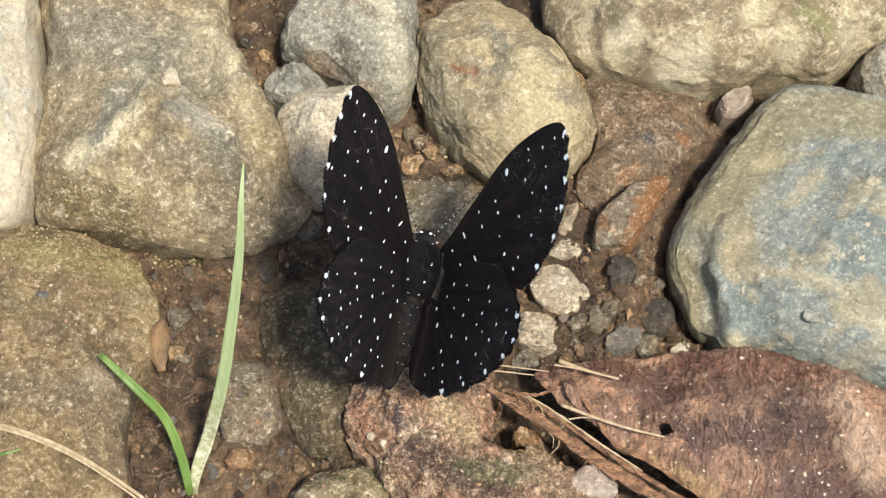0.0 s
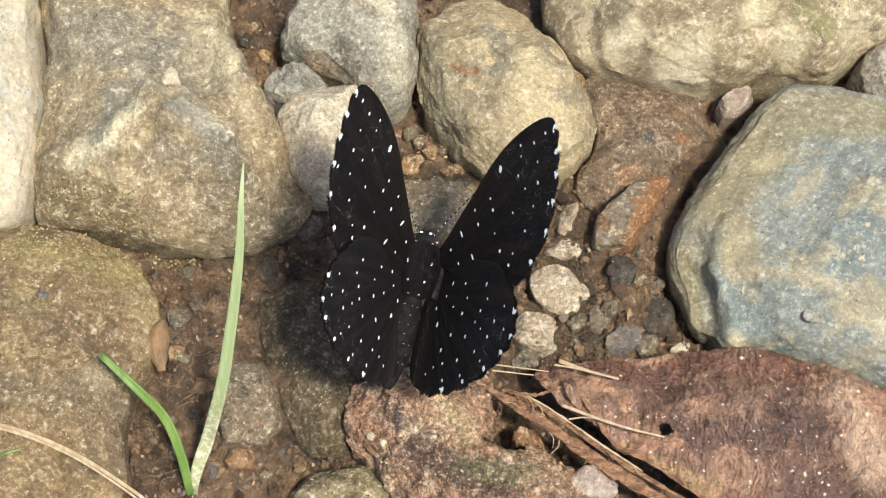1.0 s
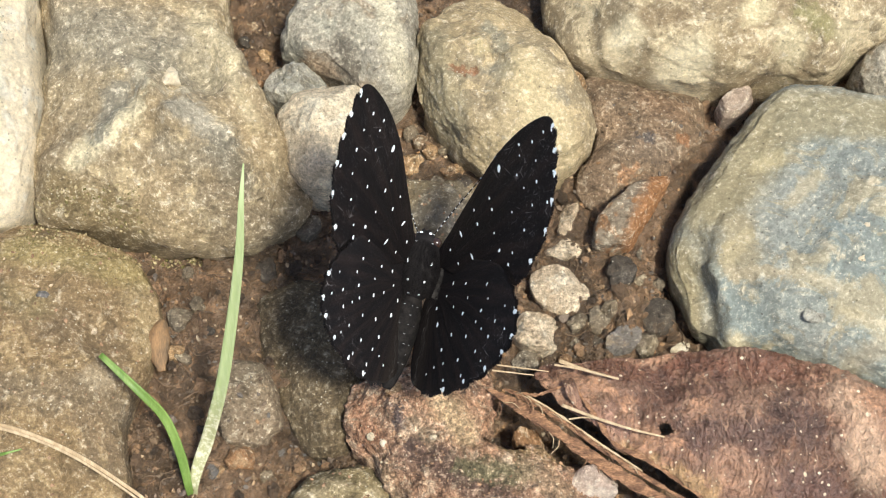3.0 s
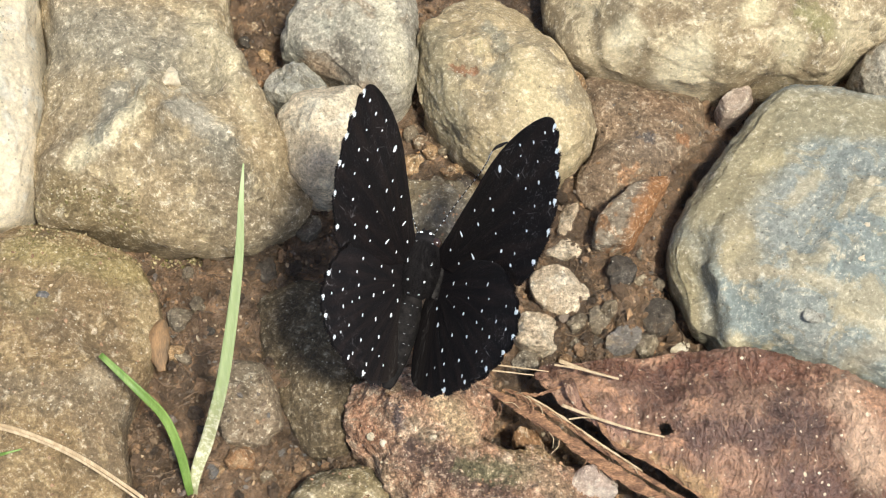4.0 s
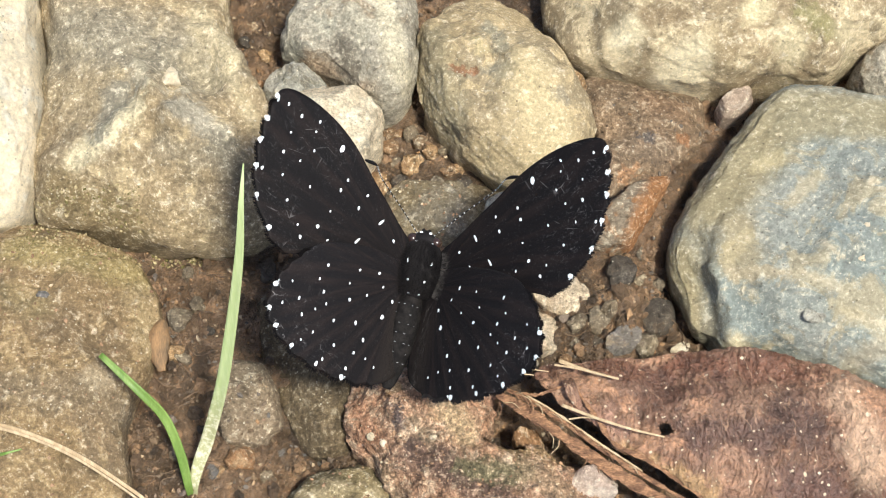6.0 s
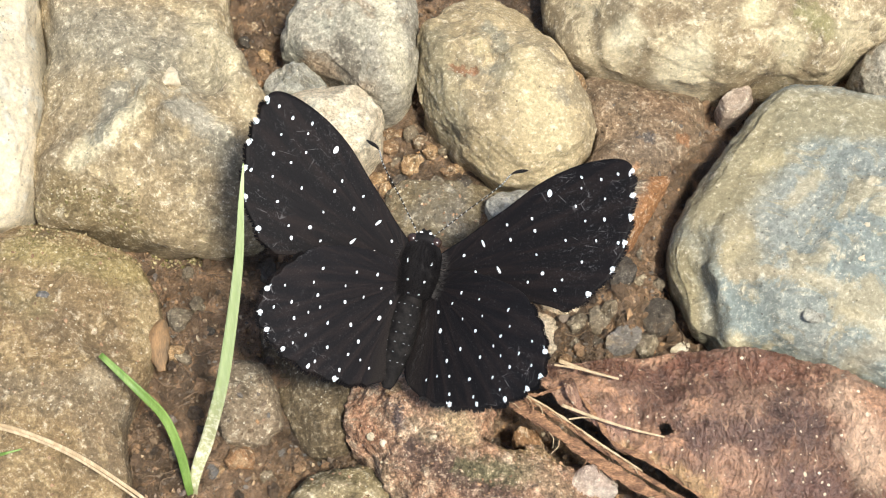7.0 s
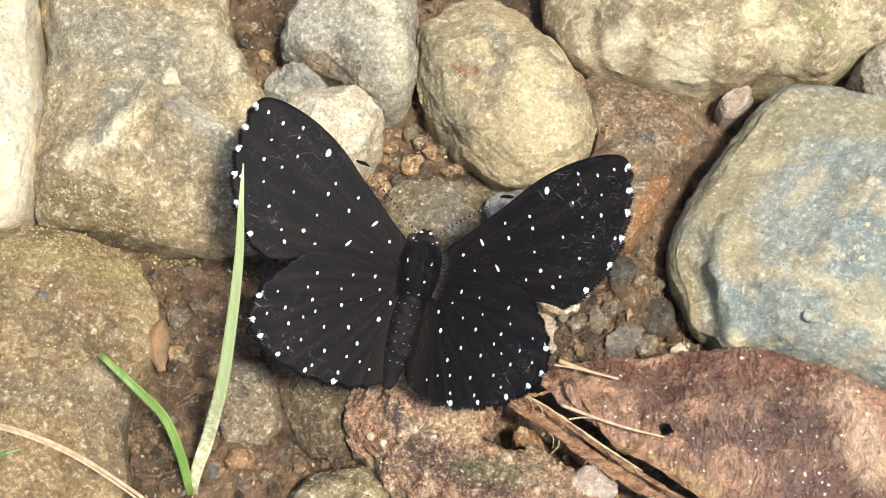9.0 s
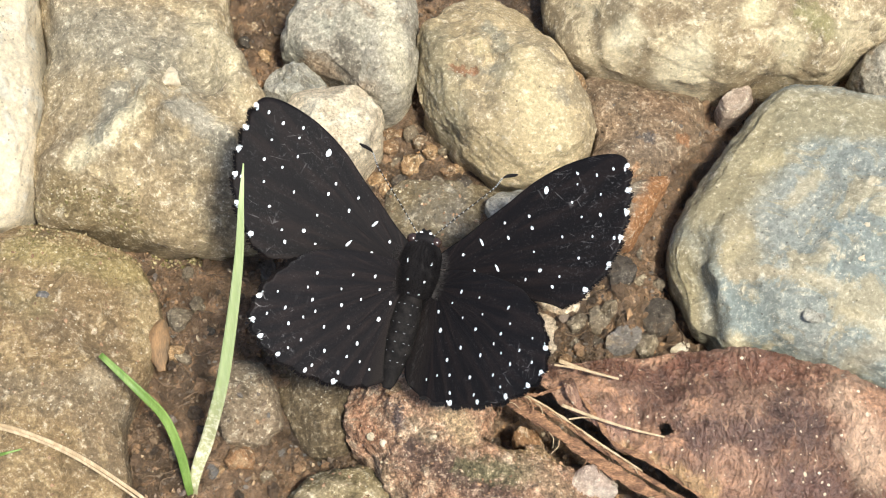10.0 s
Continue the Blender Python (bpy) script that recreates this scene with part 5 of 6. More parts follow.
ribbon("midrib", STRAW, [(x + 0.12, y + 0.2, z + 0.1) for x, y, z in MIDRIB[1:5]], ragged(0.13, 8.0), -0.4, 0.1, leaf, "pale split fibre along the midrib", count=90)
ribbon("flap", LEAF, [(9.4, -12.9, 4.3), (9.55, -13.5, 4.5), (9.9, -14.2, 4.0), (10.5, -14.9, 3.2)], lambda s: 0.9 * math.sin(math.pi * min(0.97, 0.2 + 0.75 * s)) ** 0.7, 0.5, 0.1, leaf, "small curled flap of the torn leaf", count=24)
ribbon("torn_edge", RIB, [(5.9, -13.7, 3.7), (7.0, -13.95, 3.9), (8.2, -13.6, 4.0), (9.1, -13.3, 4.1)], ragged(0.2, 5.0), 0.3, 0.08, leaf, "pale dry torn edge of the leaf", count=40)
ribbon("torn_edge", RIB, [(10.0, -13.6, 4.1), (10.9, -14.9, 4.0), (11.7, -16.1, 3.8), (12.8, -17.7, 3.6), (15.2, -18.9, 3.4), (17.4, -20.4, 3.2), (19.6, -22.0, 3.0)], ragged(0.34, 7.0), 0.3, 0.08, leaf, "pale dry torn edge of the leaf", count=120)

fibre_rng = random.Random(44)
for k in range(34):
    s = fibre_rng.uniform(0.0, 0.95)
    q = spline(LOWER if k % 2 else MIDRIB, 101)[int(s * 100)]
    a, size = fibre_rng.uniform(-1.9, 0.1) if k % 2 else fibre_rng.uniform(-1.1, -0.2), fibre_rng.uniform(0.5, 1.7)
    x, y, z = q + Vector((0, -0.5 if k % 2 else 0.0, 0.1))
    ribbon("fibre", RIB if k % 3 else STRAW, [(x, y, z), (x + 0.5 * size * math.cos(a), y + 0.5 * size * math.sin(a), z + 0.25), (x + size * math.cos(a - 0.3), y + size * math.sin(a - 0.3), z + 0.05)],
           lambda s, w=fibre_rng.uniform(0.04, 0.13): w * (1 - 0.7 * s), 0.3, 0.05, leaf, count=10)

grass = tagged(new("grass_tuft"), "young grass sprout with one pale and one green blade", "grass")
ribbon("blade", GRASS_PALE, [(-19.3, -20.3, -3.6), (-19.1, -19.8, -1.0), (-18.6, -18.5, 0.6), (-17.7, -16.9, 2.5), (-16.1, -14.6, 8.0), (-14.8, -11.7, 14.0), (-13.9, -9.2, 19.0), (-13.5, -7.1, 22.5), (-13.3, -4.9, 24.0)],
       lambda s: 0.5 + 0.6 * min(1, s * 3) * (1 - s ** 3) - 0.42 * s ** 2, 0.25, 0.1, grass, "pale whitish green grass blade")
ribbon("blade", GRASS_GREEN, [(-19.4, -20.3, -3.6), (-19.4, -19.8, -0.8), (-19.8, -17.9, 1.6), (-20.8, -15.8, 4.0), (-22.6, -14.3, 6.0), (-25.4, -11.9, 7.0)],
       lambda s: 0.34 + 0.38 * min(1, s * 3) - 0.3 * s ** 6, 0.3, 0.1, grass, "fresh green grass blade")

sprig = ribbon("grass_sprig", GRASS_GREEN, [(-33.0, -18.8, 4.2), (-32.1, -18.8, 4.8), (-31.1, -18.4, 4.5)], lambda s: 0.3 * (1 - 0.7 * s), 0.2, 0.06, None, "tiny green blade lying on the stone", count=14)
tagged(sprig, "tiny green blade lying on the stone", "grass")


def straw(label, points, w):
    ob = ribbon("straw", STRAW, points, lambda s: w * (1 - 0.5 * s), 0.3, w * 0.5, None, label)
    return tagged(ob, label, "straw", "dry straws")


straw("long dry pale straw lying across the stone", [(-34.3, -16.3, 4.9), (-30.4, -17.5, 5.2), (-26.4, -19.3, 5.2), (-22.0, -22.1, 4.9), (-19.9, -23.8, 4.4)], 0.38)
straw("thin dry straw strand beside a longer straw", [(-34.3, -16.55, 5.0), (-30.5, -17.73, 5.3), (-26.55, -19.52, 5.3), (-22.2, -22.32, 5.0), (-20.1, -24.0, 4.5)], 0.24)
straw("short dry pale straw lying on the leaf", [(8.8, -11.3, 4.2), (11.0, -12.3, 4.6), (13.2, -13.0, 4.8)], 0.3)
straw("thin dry straw lying over the leaf tear", [(8.9, -14.9, 4.3), (11.7, -16.2, 4.8), (14.0, -17.0, 4.9), (16.4, -17.5, 4.6)], 0.24)
straw("short thin straw stub lying in the leaf tear", [(9.4, -15.9, 4.0), (10.6, -15.9, 4.4), (11.8, -16.2, 4.7)], 0.14)
straw("short dry pale straw lying on the leaf", [(8.4, -11.7, 4.4), (10.2, -12.2, 4.8), (12.6, -12.9, 4.9)], 0.16)
straw("thin dry straw beside the butterfly wing", [(3.6, -11.5, 4.0), (8.0, -12.1, 4.0)], 0.13)
straw("thin dry straw beside the butterfly wing", [(3.7, -12.0, 4.0), (6.9, -12.4, 4.0)], 0.13)

chip = ribbon("wood_chip", WOOD, [(-22.2, -6.3, 0.4), (-22.35, -7.6, 0.9), (-22.4, -9.0, 0.9), (-22.0, -10.7, 0.4)],
              lambda s: 1.75 * math.sin(math.pi * (0.07 + 0.87 * s)) ** 0.65 + 0.4 * noise.noise((s * 6, 2.0, 1.0)), -0.45, 0.9, None, "elongated brown wood chip lying on soil")
tagged(chip, "", "wood chip")

BODY_YAW, BODY_PITCH, BODY_ROLL = -11.5, 15.2, 3.7
ORG_X, ORG_Y, ORG_Z = -1.44, -5.69, 8.50
FORE_EDGE = [(0.92, 1.87), (2.67, 2.40), (4.68, 3.21), (6.67, 3.97), (9.14, 5.03), (11.52, 5.60), (13.80, 5.69), (15.55, 5.39), (16.39, 4.78), (16.47, 3.83), (16.34, 2.33), (16.00, 0.68), (15.31, -1.07), (14.19, -2.79), (12.16, -4.40), (10.31, -5.00), (8.83, -4.33), (7.33, -3.65), (5.39, -2.60), (3.19, -1.37), (1.22, 0.25), (0.10, 0.80), (0.00, 1.05)]
HIND_EDGE = [(-0.30, 1.30), (3.28, 1.28), (6.17, 0.89), (8.78, 0.12), (10.00, -0.70), (11.10, -1.87), (12.03, -3.24), (12.46, -4.49), (12.37, -5.94), (11.29, -6.98), (9.49, -7.98), (6.95, -8.62), (4.28, -8.74), (1.84, -8.50), (0.04, -7.85), (-1.00, -6.98), (-1.40, -5.34), (-1.40, -3.37), (-1.30, -1.18)]
FORE_SPOTS = [(10.06, 4.13), (11.91, 2.62), (12.49, 1.30), (13.94, 1.05), (8.43, 2.52), (8.54, 1.54), (10.83, 0.20), (8.46, -0.30), (11.86, -1.69), (13.13, -0.38), (4.30, 1.64), (2.62, 1.12), (5.34, -0.73), (3.43, -0.37), (7.53, -2.19), (10.20, -2.67), (9.56, -3.29), (8.75, -1.82), (12.61, 4.71),
  (6.53, 1.35), (6.40, 2.56), (12.51, 3.87), (14.17, 2.60), (14.08, 4.13), (15.38, 4.24), (14.72, -0.92), (12.62, 4.69)]
FORE_MARGIN = [(16.48, 4.18), (16.29, 2.34), (15.96, 0.69), (15.23, -1.05), (14.06, -2.76), (12.06, -4.16)]
HIND_SPOTS = [(1.70, -3.30), (1.01, -1.90), (2.30, -1.18), (3.02, -0.33), (5.02, -0.72), (3.74, -2.27), (4.21, -4.49), (3.07, -5.46), (5.33, -3.06), (6.31, -4.92), (7.90, -3.27), (8.09, -1.34), (8.24, -4.65), (10.85, -3.40),
  (3.66, -6.58), (2.42, -6.68), (1.36, -7.06), (5.71, -6.58), (7.88, -6.25), (9.27, -5.37), (11.21, -5.10), (9.90, -4.35), (8.55, -2.50), (4.03, -7.85), (6.39, -7.81), (8.75, -7.04), (5.70, -1.95), (7.38, -4.02)]
HIND_MARGIN = [(12.21, -5.71), (11.22, -6.71), (9.41, -7.67), (6.86, -8.30), (4.24, -8.58), (12.19, -4.03)]

# ---- the butterfly ----
butterfly = tagged(new("butterfly"), "black butterfly with white spots, resting with wings raised", "butterfly")
butterfly.matrix_world = pose(ORG_X * MM, ORG_Y * MM, ORG_Z * MM) @ Euler((0, 0, radians(BODY_YAW))).to_matrix().to_4x4() @ Euler((radians(BODY_PITCH), 0, 0)).to_matrix().to_4x4() @ Euler((0, radians(BODY_ROLL), 0)).to_matrix().to_4x4()


def lathe(stations, nt=28, bumpy=0.03, seed=0.0, rings=0.0):
    """A rounded body along y: stations of (y, half width, half height, z) in millimetres."""
    bm = bmesh.new()
    line = [spline([(s[0], s[1], s[2]) for s in stations], 90 if rings else 40), spline([(s[3], 0, 0) for s in stations], 90 if rings else 40)]
    rows = []
    for (y, w, h), (zc, _, _) in zip(*line):
        row = []
        for k in range(nt):
            a = 2 * math.pi * k / nt
            groove = 0.06 * abs(math.sin((y + 2.5) / rings * math.pi)) ** 0.5 - 0.04 if rings else 0.0
            f = 1 + groove + bumpy * noise.noise((math.cos(a) * 2 + seed, y * 2.5, math.sin(a) * 2))
            row.append(bm.verts.new((math.cos(a) * max(w, 0.02) * f * MM, y * MM, (zc + math.sin(a) * max(h, 0.02) * f) * MM)))
        rows.append(row)
    for a, b in zip(rows, rows[1:]):
        for k in range(nt):
            bm.faces.new((a[k], a[(k + 1) % nt], b[(k + 1) % nt], b[k]))
    bm.faces.new(rows[0])
    bm.faces.new(rows[-1][::-1])
    bmesh.ops.recalc_face_normals(bm, faces=bm.faces)
    return bm


def hairs(name, material, parent, spots, length, width, label=""):
    """Short tapered hairs: spots of (place, direction) in millimetres."""
    verts, faces = [], []
    for place, way in spots:
        side = way.orthogonal().normalized() * width / 2
        side2 = way.cross(side).normalized() * width / 2
        b = len(verts)
        verts += [(place + side) * MM, (place - side * 0.5 + side2) * MM, (place - side * 0.5 - side2) * MM, (place + way * length) * MM]
        faces += [(b, b + 1, b + 3), (b + 1, b + 2, b + 3), (b + 2, b, b + 3)]
    mesh = bpy.data.meshes.new(name)
    mesh.from_pydata(verts, [], faces)
    mesh.materials.append(material)
    ob = new(name, mesh)
    ob.parent = parent
    return tagged(ob, label) if label else ob


def ellipse(place, normal, along, a, b, bm, dome=0.03, n=10):
    """A small domed patch added to bm; millimetres."""
    normal = normal.normalized()
    along = (along - normal * along.dot(normal)).normalized()
    side = normal.cross(along)
    jag = [1 + 0.35 * noise.noise((place.x * 5 + k * 1.7, place.y * 5, k * 0.9)) for k in range(n)]
    rim = [bm.verts.new((place + (along * a * math.cos(2 * math.pi * k / n) + side * b * math.sin(2 * math.pi * k / n)) * jag[k]) * MM) for k in range(n)]
    tip = bm.verts.new((place + normal * dome) * MM)
    for k in range(n):
        bm.faces.new((rim[k], rim[(k + 1) % n], tip))


BODY_SHIFT = -0.37
rng = random.Random(12)
thorax = part("thorax", lathe([(2.3, 0.75, 0.7, 0), (1.6, 1.4, 1.0, 0.0), (0.4, 1.6, 1.15, 0.05), (-1.0, 1.45, 1.1, 0.0), (-2.0, 0.95, 0.95, 0), (-2.4, 0.5, 0.5, 0)], seed=1), FUR, butterfly)
ABDOMEN = [(-1.8, 0.5, 0.5, -0.05), (-2.4, 0.9, 0.85, -0.1), (-4.0, 1.12, 1.0, -0.2), (-5.9, 1.1, 0.95, -0.4), (-7.4, 0.88, 0.78, -0.65), (-8.7, 0.55, 0.5, -0.9), (-9.2, 0.3, 0.3, -1.0)]
abdomen = part("abdomen", lathe(ABDOMEN, seed=4, rings=0.72), GREY_FUR, butterfly)
head = part("head", lathe([(2.1, 0.55, 0.55, 0), (2.6, 1.05, 0.75, 0.02), (3.1, 0.98, 0.7, 0), (3.5, 0.45, 0.45, -0.05), (3.7, 0.12, 0.12, -0.1)], seed=7), FUR, butterfly)
for side in (-1, 1):
    bm = bmesh.new()
    bmesh.ops.create_uvsphere(bm, u_segments=20, v_segments=14, radius=0.45 * MM)
    eye = part("eye", bm, EYE, head, "dark glossy eye")
    eye.matrix_basis = pose(0.9 * side * MM, 2.85 * MM, 0.2 * MM)
    palp = part("palp", lathe([(3.2, 0.14, 0.14, -0.15), (3.5, 0.17, 0.16, -0.12), (3.75, 0.11, 0.1, -0.1), (3.82, 0.04, 0.04, -0.1)], 12, 0.1, side), FUR, head, "short black mouth feeler")
    palp.matrix_basis = pose(0.22 * side * MM, 0, 0)

# fur on thorax and abdomen
coat = []
for _ in range(2200):
    a, y = rng.uniform(0, math.pi), rng.uniform(-2.0, 2.2)
    w = 1.5 * math.sqrt(max(0.05, 1 - (y / 2.5) ** 2))
    coat.append((Vector((math.cos(a) * w, y, 0.1 + math.sin(a) * w * 0.9)), Vector((math.cos(a) * 0.7 + rng.uniform(-.45, .45), -1.0, math.sin(a) * 0.5 + rng.uniform(-.2, .3))).normalized()))
collar = []
for side in (-1, 1):
    for k in range(110):
        y = rng.uniform(-2.0, 1.4)
        collar.append((Vector((side * (1.4 + 0.25 * math.cos(y * 0.9)), y, 0.75)), Vector((side * rng.uniform(0.7, 1.2), rng.uniform(-0.6, 0.5), rng.uniform(0.0, 0.4))).normalized()))
hairs("side_hair", HAIR, thorax, collar, 0.7, 0.025, "fine grey hair at the wing bases")
hairs("fur", FUR, thorax, coat, 0.55, 0.03, "short black thorax hair")

for piece, back, swing in ((thorax, 0.0, 0.0), (abdomen, 0.0, -4.0), (head, -0.7, 0.0)):
    piece.matrix_basis = pose(BODY_SHIFT * MM, back * MM, 0, rz=swing)

# white marks on thorax, head and abdomen
bm = bmesh.new()
for side in (-1, 1):
    ellipse(Vector((0.62 * side, -1.1, 1.34)), Vector((0.45 * side, 0, 1)), Vector((0.6, 0.3 * side, 0)), 0.11, 0.08, bm)
    ellipse(Vector((0.9 * side, 0.3, 1.29)), Vector((0.6 * side, 0, 1)), Vector((0.25 * side, 1, 0)), 0.16, 0.05, bm)
    ellipse(Vector((0.4 * side, -2.05, 0.95)), Vector((0.3 * side, -0.3, 1)), Vector((1, 0, 0)), 0.1, 0.045, bm)
part("white_marks", bm, WHITE, thorax, "small white spots of the thorax")
bm = bmesh.new()
for side in (-1, 1):
    ellipse(Vector((0.62 * side, 2.6, 0.72)), Vector((0.5 * side, 0, 1)), Vector((1, 0.2, 0)), 0.13, 0.08, bm)
    ellipse(Vector((0.36 * side, 3.42, 0.5)), Vector((0.2 * side, 0.6, 1)), Vector((1, 0, 0)), 0.12, 0.1, bm)
part("white_marks", bm, WHITE, head, "small white spots of the head")
bm = bmesh.new()
for k in range(7):
    y = -2.9 - k * 0.72
    rows = ABDOMEN[::-1]
    w, tall, zc = (float(np.interp(y, [q[0] for q in rows], [q[j] for q in rows])) for j in (1, 2, 3))
    for a in (-0.75, -0.28, 0.28, 0.75):
        if rng.random() < 0.25:
            continue
        a += rng.uniform(-0.08, 0.08)
        nrm = Vector((math.sin(a), 0, math.cos(a)))
        ellipse(Vector((math.sin(a) * w * 1.05, y, zc + math.cos(a) * tall * 1.06)), nrm, Vector((1, 0, 0)), 0.075, 0.024, bm, 0.015)
part("white_rings", bm, DASH, abdomen, "faint white segment dashes of the abdomen")


def wing_bow(u, v, span):
    """Slight arch of a wing with shallow pleats along its veins, in millimetres."""
    a = math.atan2(v, u + 0.6)
    r = math.hypot(u, v)
    return 0.25 * math.sin(min(1, r / span) * math.pi) + 0.015 * math.cos(a * 17) * min(1, r / 5)


def wing(name, side, edge, spots, margin, span, outer):
    """A wing in its own plane: u outward and v forward from the hinge, in millimetres."""
    bow = lambda u, v: wing_bow(u, v, span)
    outline = [Vector(q) for q in spline([(u, v, 0) for u, v in edge + edge[:1]], 150)][:-1]
    first, last = outer
    count = len(outline)
    lobes = []
    for i, q in enumerate(outline):
        s = i / count * len(edge)
        if first < s < last:
            away = Vector((q.x, q.y, 0)).normalized()
            q = q + away * (0.12 * math.sin(i * 2 * math.pi / 6.5) + 0.05 * noise.noise((i * 0.9, 3.0, span)))
            lobes.append((i, q))
        outline[i] = q
    hub = Vector((sum(q.x for q in outline) / count * 0.55, sum(q.y for q in outline) / count * 0.55, 0))
    bm = bmesh.new()
    nr, layers = 26, []
    for drop in (0.0, 0.05):
        rows = []
        for j in range(nr + 1):
            f = max(j / nr, 0.003)
            row = []
            for q in outline:
                p = hub.lerp(q, f)
                row.append(bm.verts.new((side * p.x * MM, p.y * MM, (bow(p.x, p.y) - drop) * MM)))
            rows.append(row)
        layers.append(rows)
    top, low = layers
    for j in range(nr):
        for k in range(count):
            m = (k + 1) % count
            bm.faces.new((top[j][k], top[j + 1][k], top[j + 1][m], top[j][m]))
            bm.faces.new((low[j][k], low[j][m], low[j + 1][m], low[j + 1][k]))
    for k in range(count):
        m = (k + 1) % count
        bm.faces.new((top[nr][k], low[nr][k], low[nr][m], top[nr][m]))
    bmesh.ops.recalc_face_normals(bm, faces=bm.faces)
    ob = part(name, bm, WING if name == "forewing" else HINDWING, butterfly, "velvety black wing with white spots")
    r = random.Random(int(span * 10))
    for i, (u, v) in enumerate(spots):
        a = r.uniform(0.095, 0.16)
        b = a * r.uniform(0.55, 0.9)
        way = Vector((r.uniform(-0.5, 0.5), 1, 0))
        if i in (10, 12) and name == "forewing":
            a, b, way = 0.34, 0.09, Vector((side * 0.35, -1, 0))
        if i == 0:
            a, b = (0.31, 0.19) if name == "forewing" else (0.2, 0.15)
        bm = bmesh.new()
        ellipse(Vector((side * u, v, bow(u, v) + 0.02)), Vector((0, 0, 1)), way, a, b, bm, 0.02)
        part("white_spot", bm, WHITE, ob)
    for k, (u, v) in enumerate(margin):
        bm = bmesh.new()
        away = Vector((u - hub.x, v - hub.y, 0)).normalized()
        ellipse(Vector((side * (u - away.x * 0.02), v - away.y * 0.02, bow(u, v) + 0.02)), Vector((0, 0, 1)), Vector((side * away.x, away.y, 0)), r.uniform(0.18, 0.28), r.uniform(0.13, 0.2), bm, 0.03, 12)
        part("white_spot", bm, WHITE, ob)
    # fringe: fine black scales with white tufts between the lobes
    r = random.Random(int(span * 7) + 1)
    black, white = [], []
    for (i, q), (_, q2) in zip(lobes, lobes[1:]):
        for _ in range(14):
            p = q.lerp(q2, r.random())
            away = Vector((p.x - hub.x, p.y - hub.y, 0)).normalized()
            way = Vector((side * (away.x + r.uniform(-0.25, 0.25)), away.y + r.uniform(-0.25, 0.25), r.uniform(-0.1, 0.1))).normalized()
            near = min(math.hypot(p.x - mu, p.y - mv) for mu, mv in margin)
            place = Vector((side * (p.x - away.x * 0.08), p.y - away.y * 0.08, bow(p.x, p.y)))
            if near < 0.18 + 0.18 * r.random():
                white.append((place - way * 0.15, way))
            else:
                black.append((place, way))
    hairs("fringe", WING, ob, black, 0.36, 0.09, "fine black fringe of the wing edge")
    hairs("white_fringe", WHITE, ob, white, 0.3, 0.05, "white fringe tufts of the wing edge")
    if name == "hindwing":
        fold = []
        for _ in range(90):
            v = r.uniform(-7.9, -0.6)
            u = -0.15 + 0.25 * math.sin(-v / 8 * math.pi) + r.uniform(-0.5, 0.3)
            fold.append((Vector((side * u, v, bow(u, v) + 0.02)), Vector((side * r.uniform(-0.7, 0.1), -1, r.uniform(0.1, 0.5))).normalized()))
        hairs("inner_hair", HAIR, ob, fold, 0.4, 0.018, "fine brown-grey hair of the inner wing edge")
    return ob


def antenna(side):
    bm = bmesh.new()
    line = spline([(0, 0, 0), (side * 0.15, 3.2, 0.25), (side * 0.35, 6.8, 0.2), (side * 0.2, 8.4, 0.0), (side * 0.75, 9.6, -0.1)], 60)
    rows = []
    for i, q in enumerate(line):
        s = i / 59
        w = 0.042 if s < 0.74 else 0.042 + 0.125 * math.sin((s - 0.74) / 0.26 * math.pi * 0.94)
        w *= 1 + 0.12 * math.cos(i * math.pi)
        rows.append([bm.verts.new((q + Vector((math.cos(a) * w, 0, math.sin(a) * w))) * MM) for a in (k * math.pi / 4 for k in range(8))])
    for a, b in zip(rows, rows[1:]):
        for k in range(8):
            bm.faces.new((a[k], b[k], b[(k + 1) % 8], a[(k + 1) % 8]))
    bm.faces.new(rows[0]), bm.faces.new(rows[-1][::-1])
    ob = part("antenna", bm, FUR, butterfly, "thin black antenna with white rings and a dark club")
    bm = bmesh.new()
    for k in range(22):
        q = line[2 + k * 2]
        ring = [[bm.verts.new((q + Vector((math.cos(a) * w, dy, math.sin(a) * w))) * MM) for a in (j * math.pi / 4 for j in range(8))] for dy, w in ((-0.06, 0.044), (0.0, 0.052), (0.06, 0.044))]
        for a, b in zip(ring, ring[1:]):
            for j in range(8):
                bm.faces.new((a[j], b[j], b[(j + 1) % 8], a[(j + 1) % 8]))
    part("white_rings", bm, RING, ob, "fine white rings of the antenna")
    return ob


def leg(points):
    bm = bmesh.new()
    line = spline(points, 24)
    rows = []
    for i, q in enumerate(line):
        w = 0.17 - 0.1 * i / 23
        rows.append([bm.verts.new((q + Vector((math.cos(a) * w, math.sin(a) * w, 0))) * MM) for a in (k * math.pi / 3 for k in range(6))])
    for a, b in zip(rows, rows[1:]):
        for k in range(6):
            bm.faces.new((a[k], a[(k + 1) % 6], b[(k + 1) % 6], b[k]))
    bm.faces.new(rows[0][::-1]), bm.faces.new(rows[-1])
    return part("leg", bm, FUR, butterfly, "thin black jointed leg")


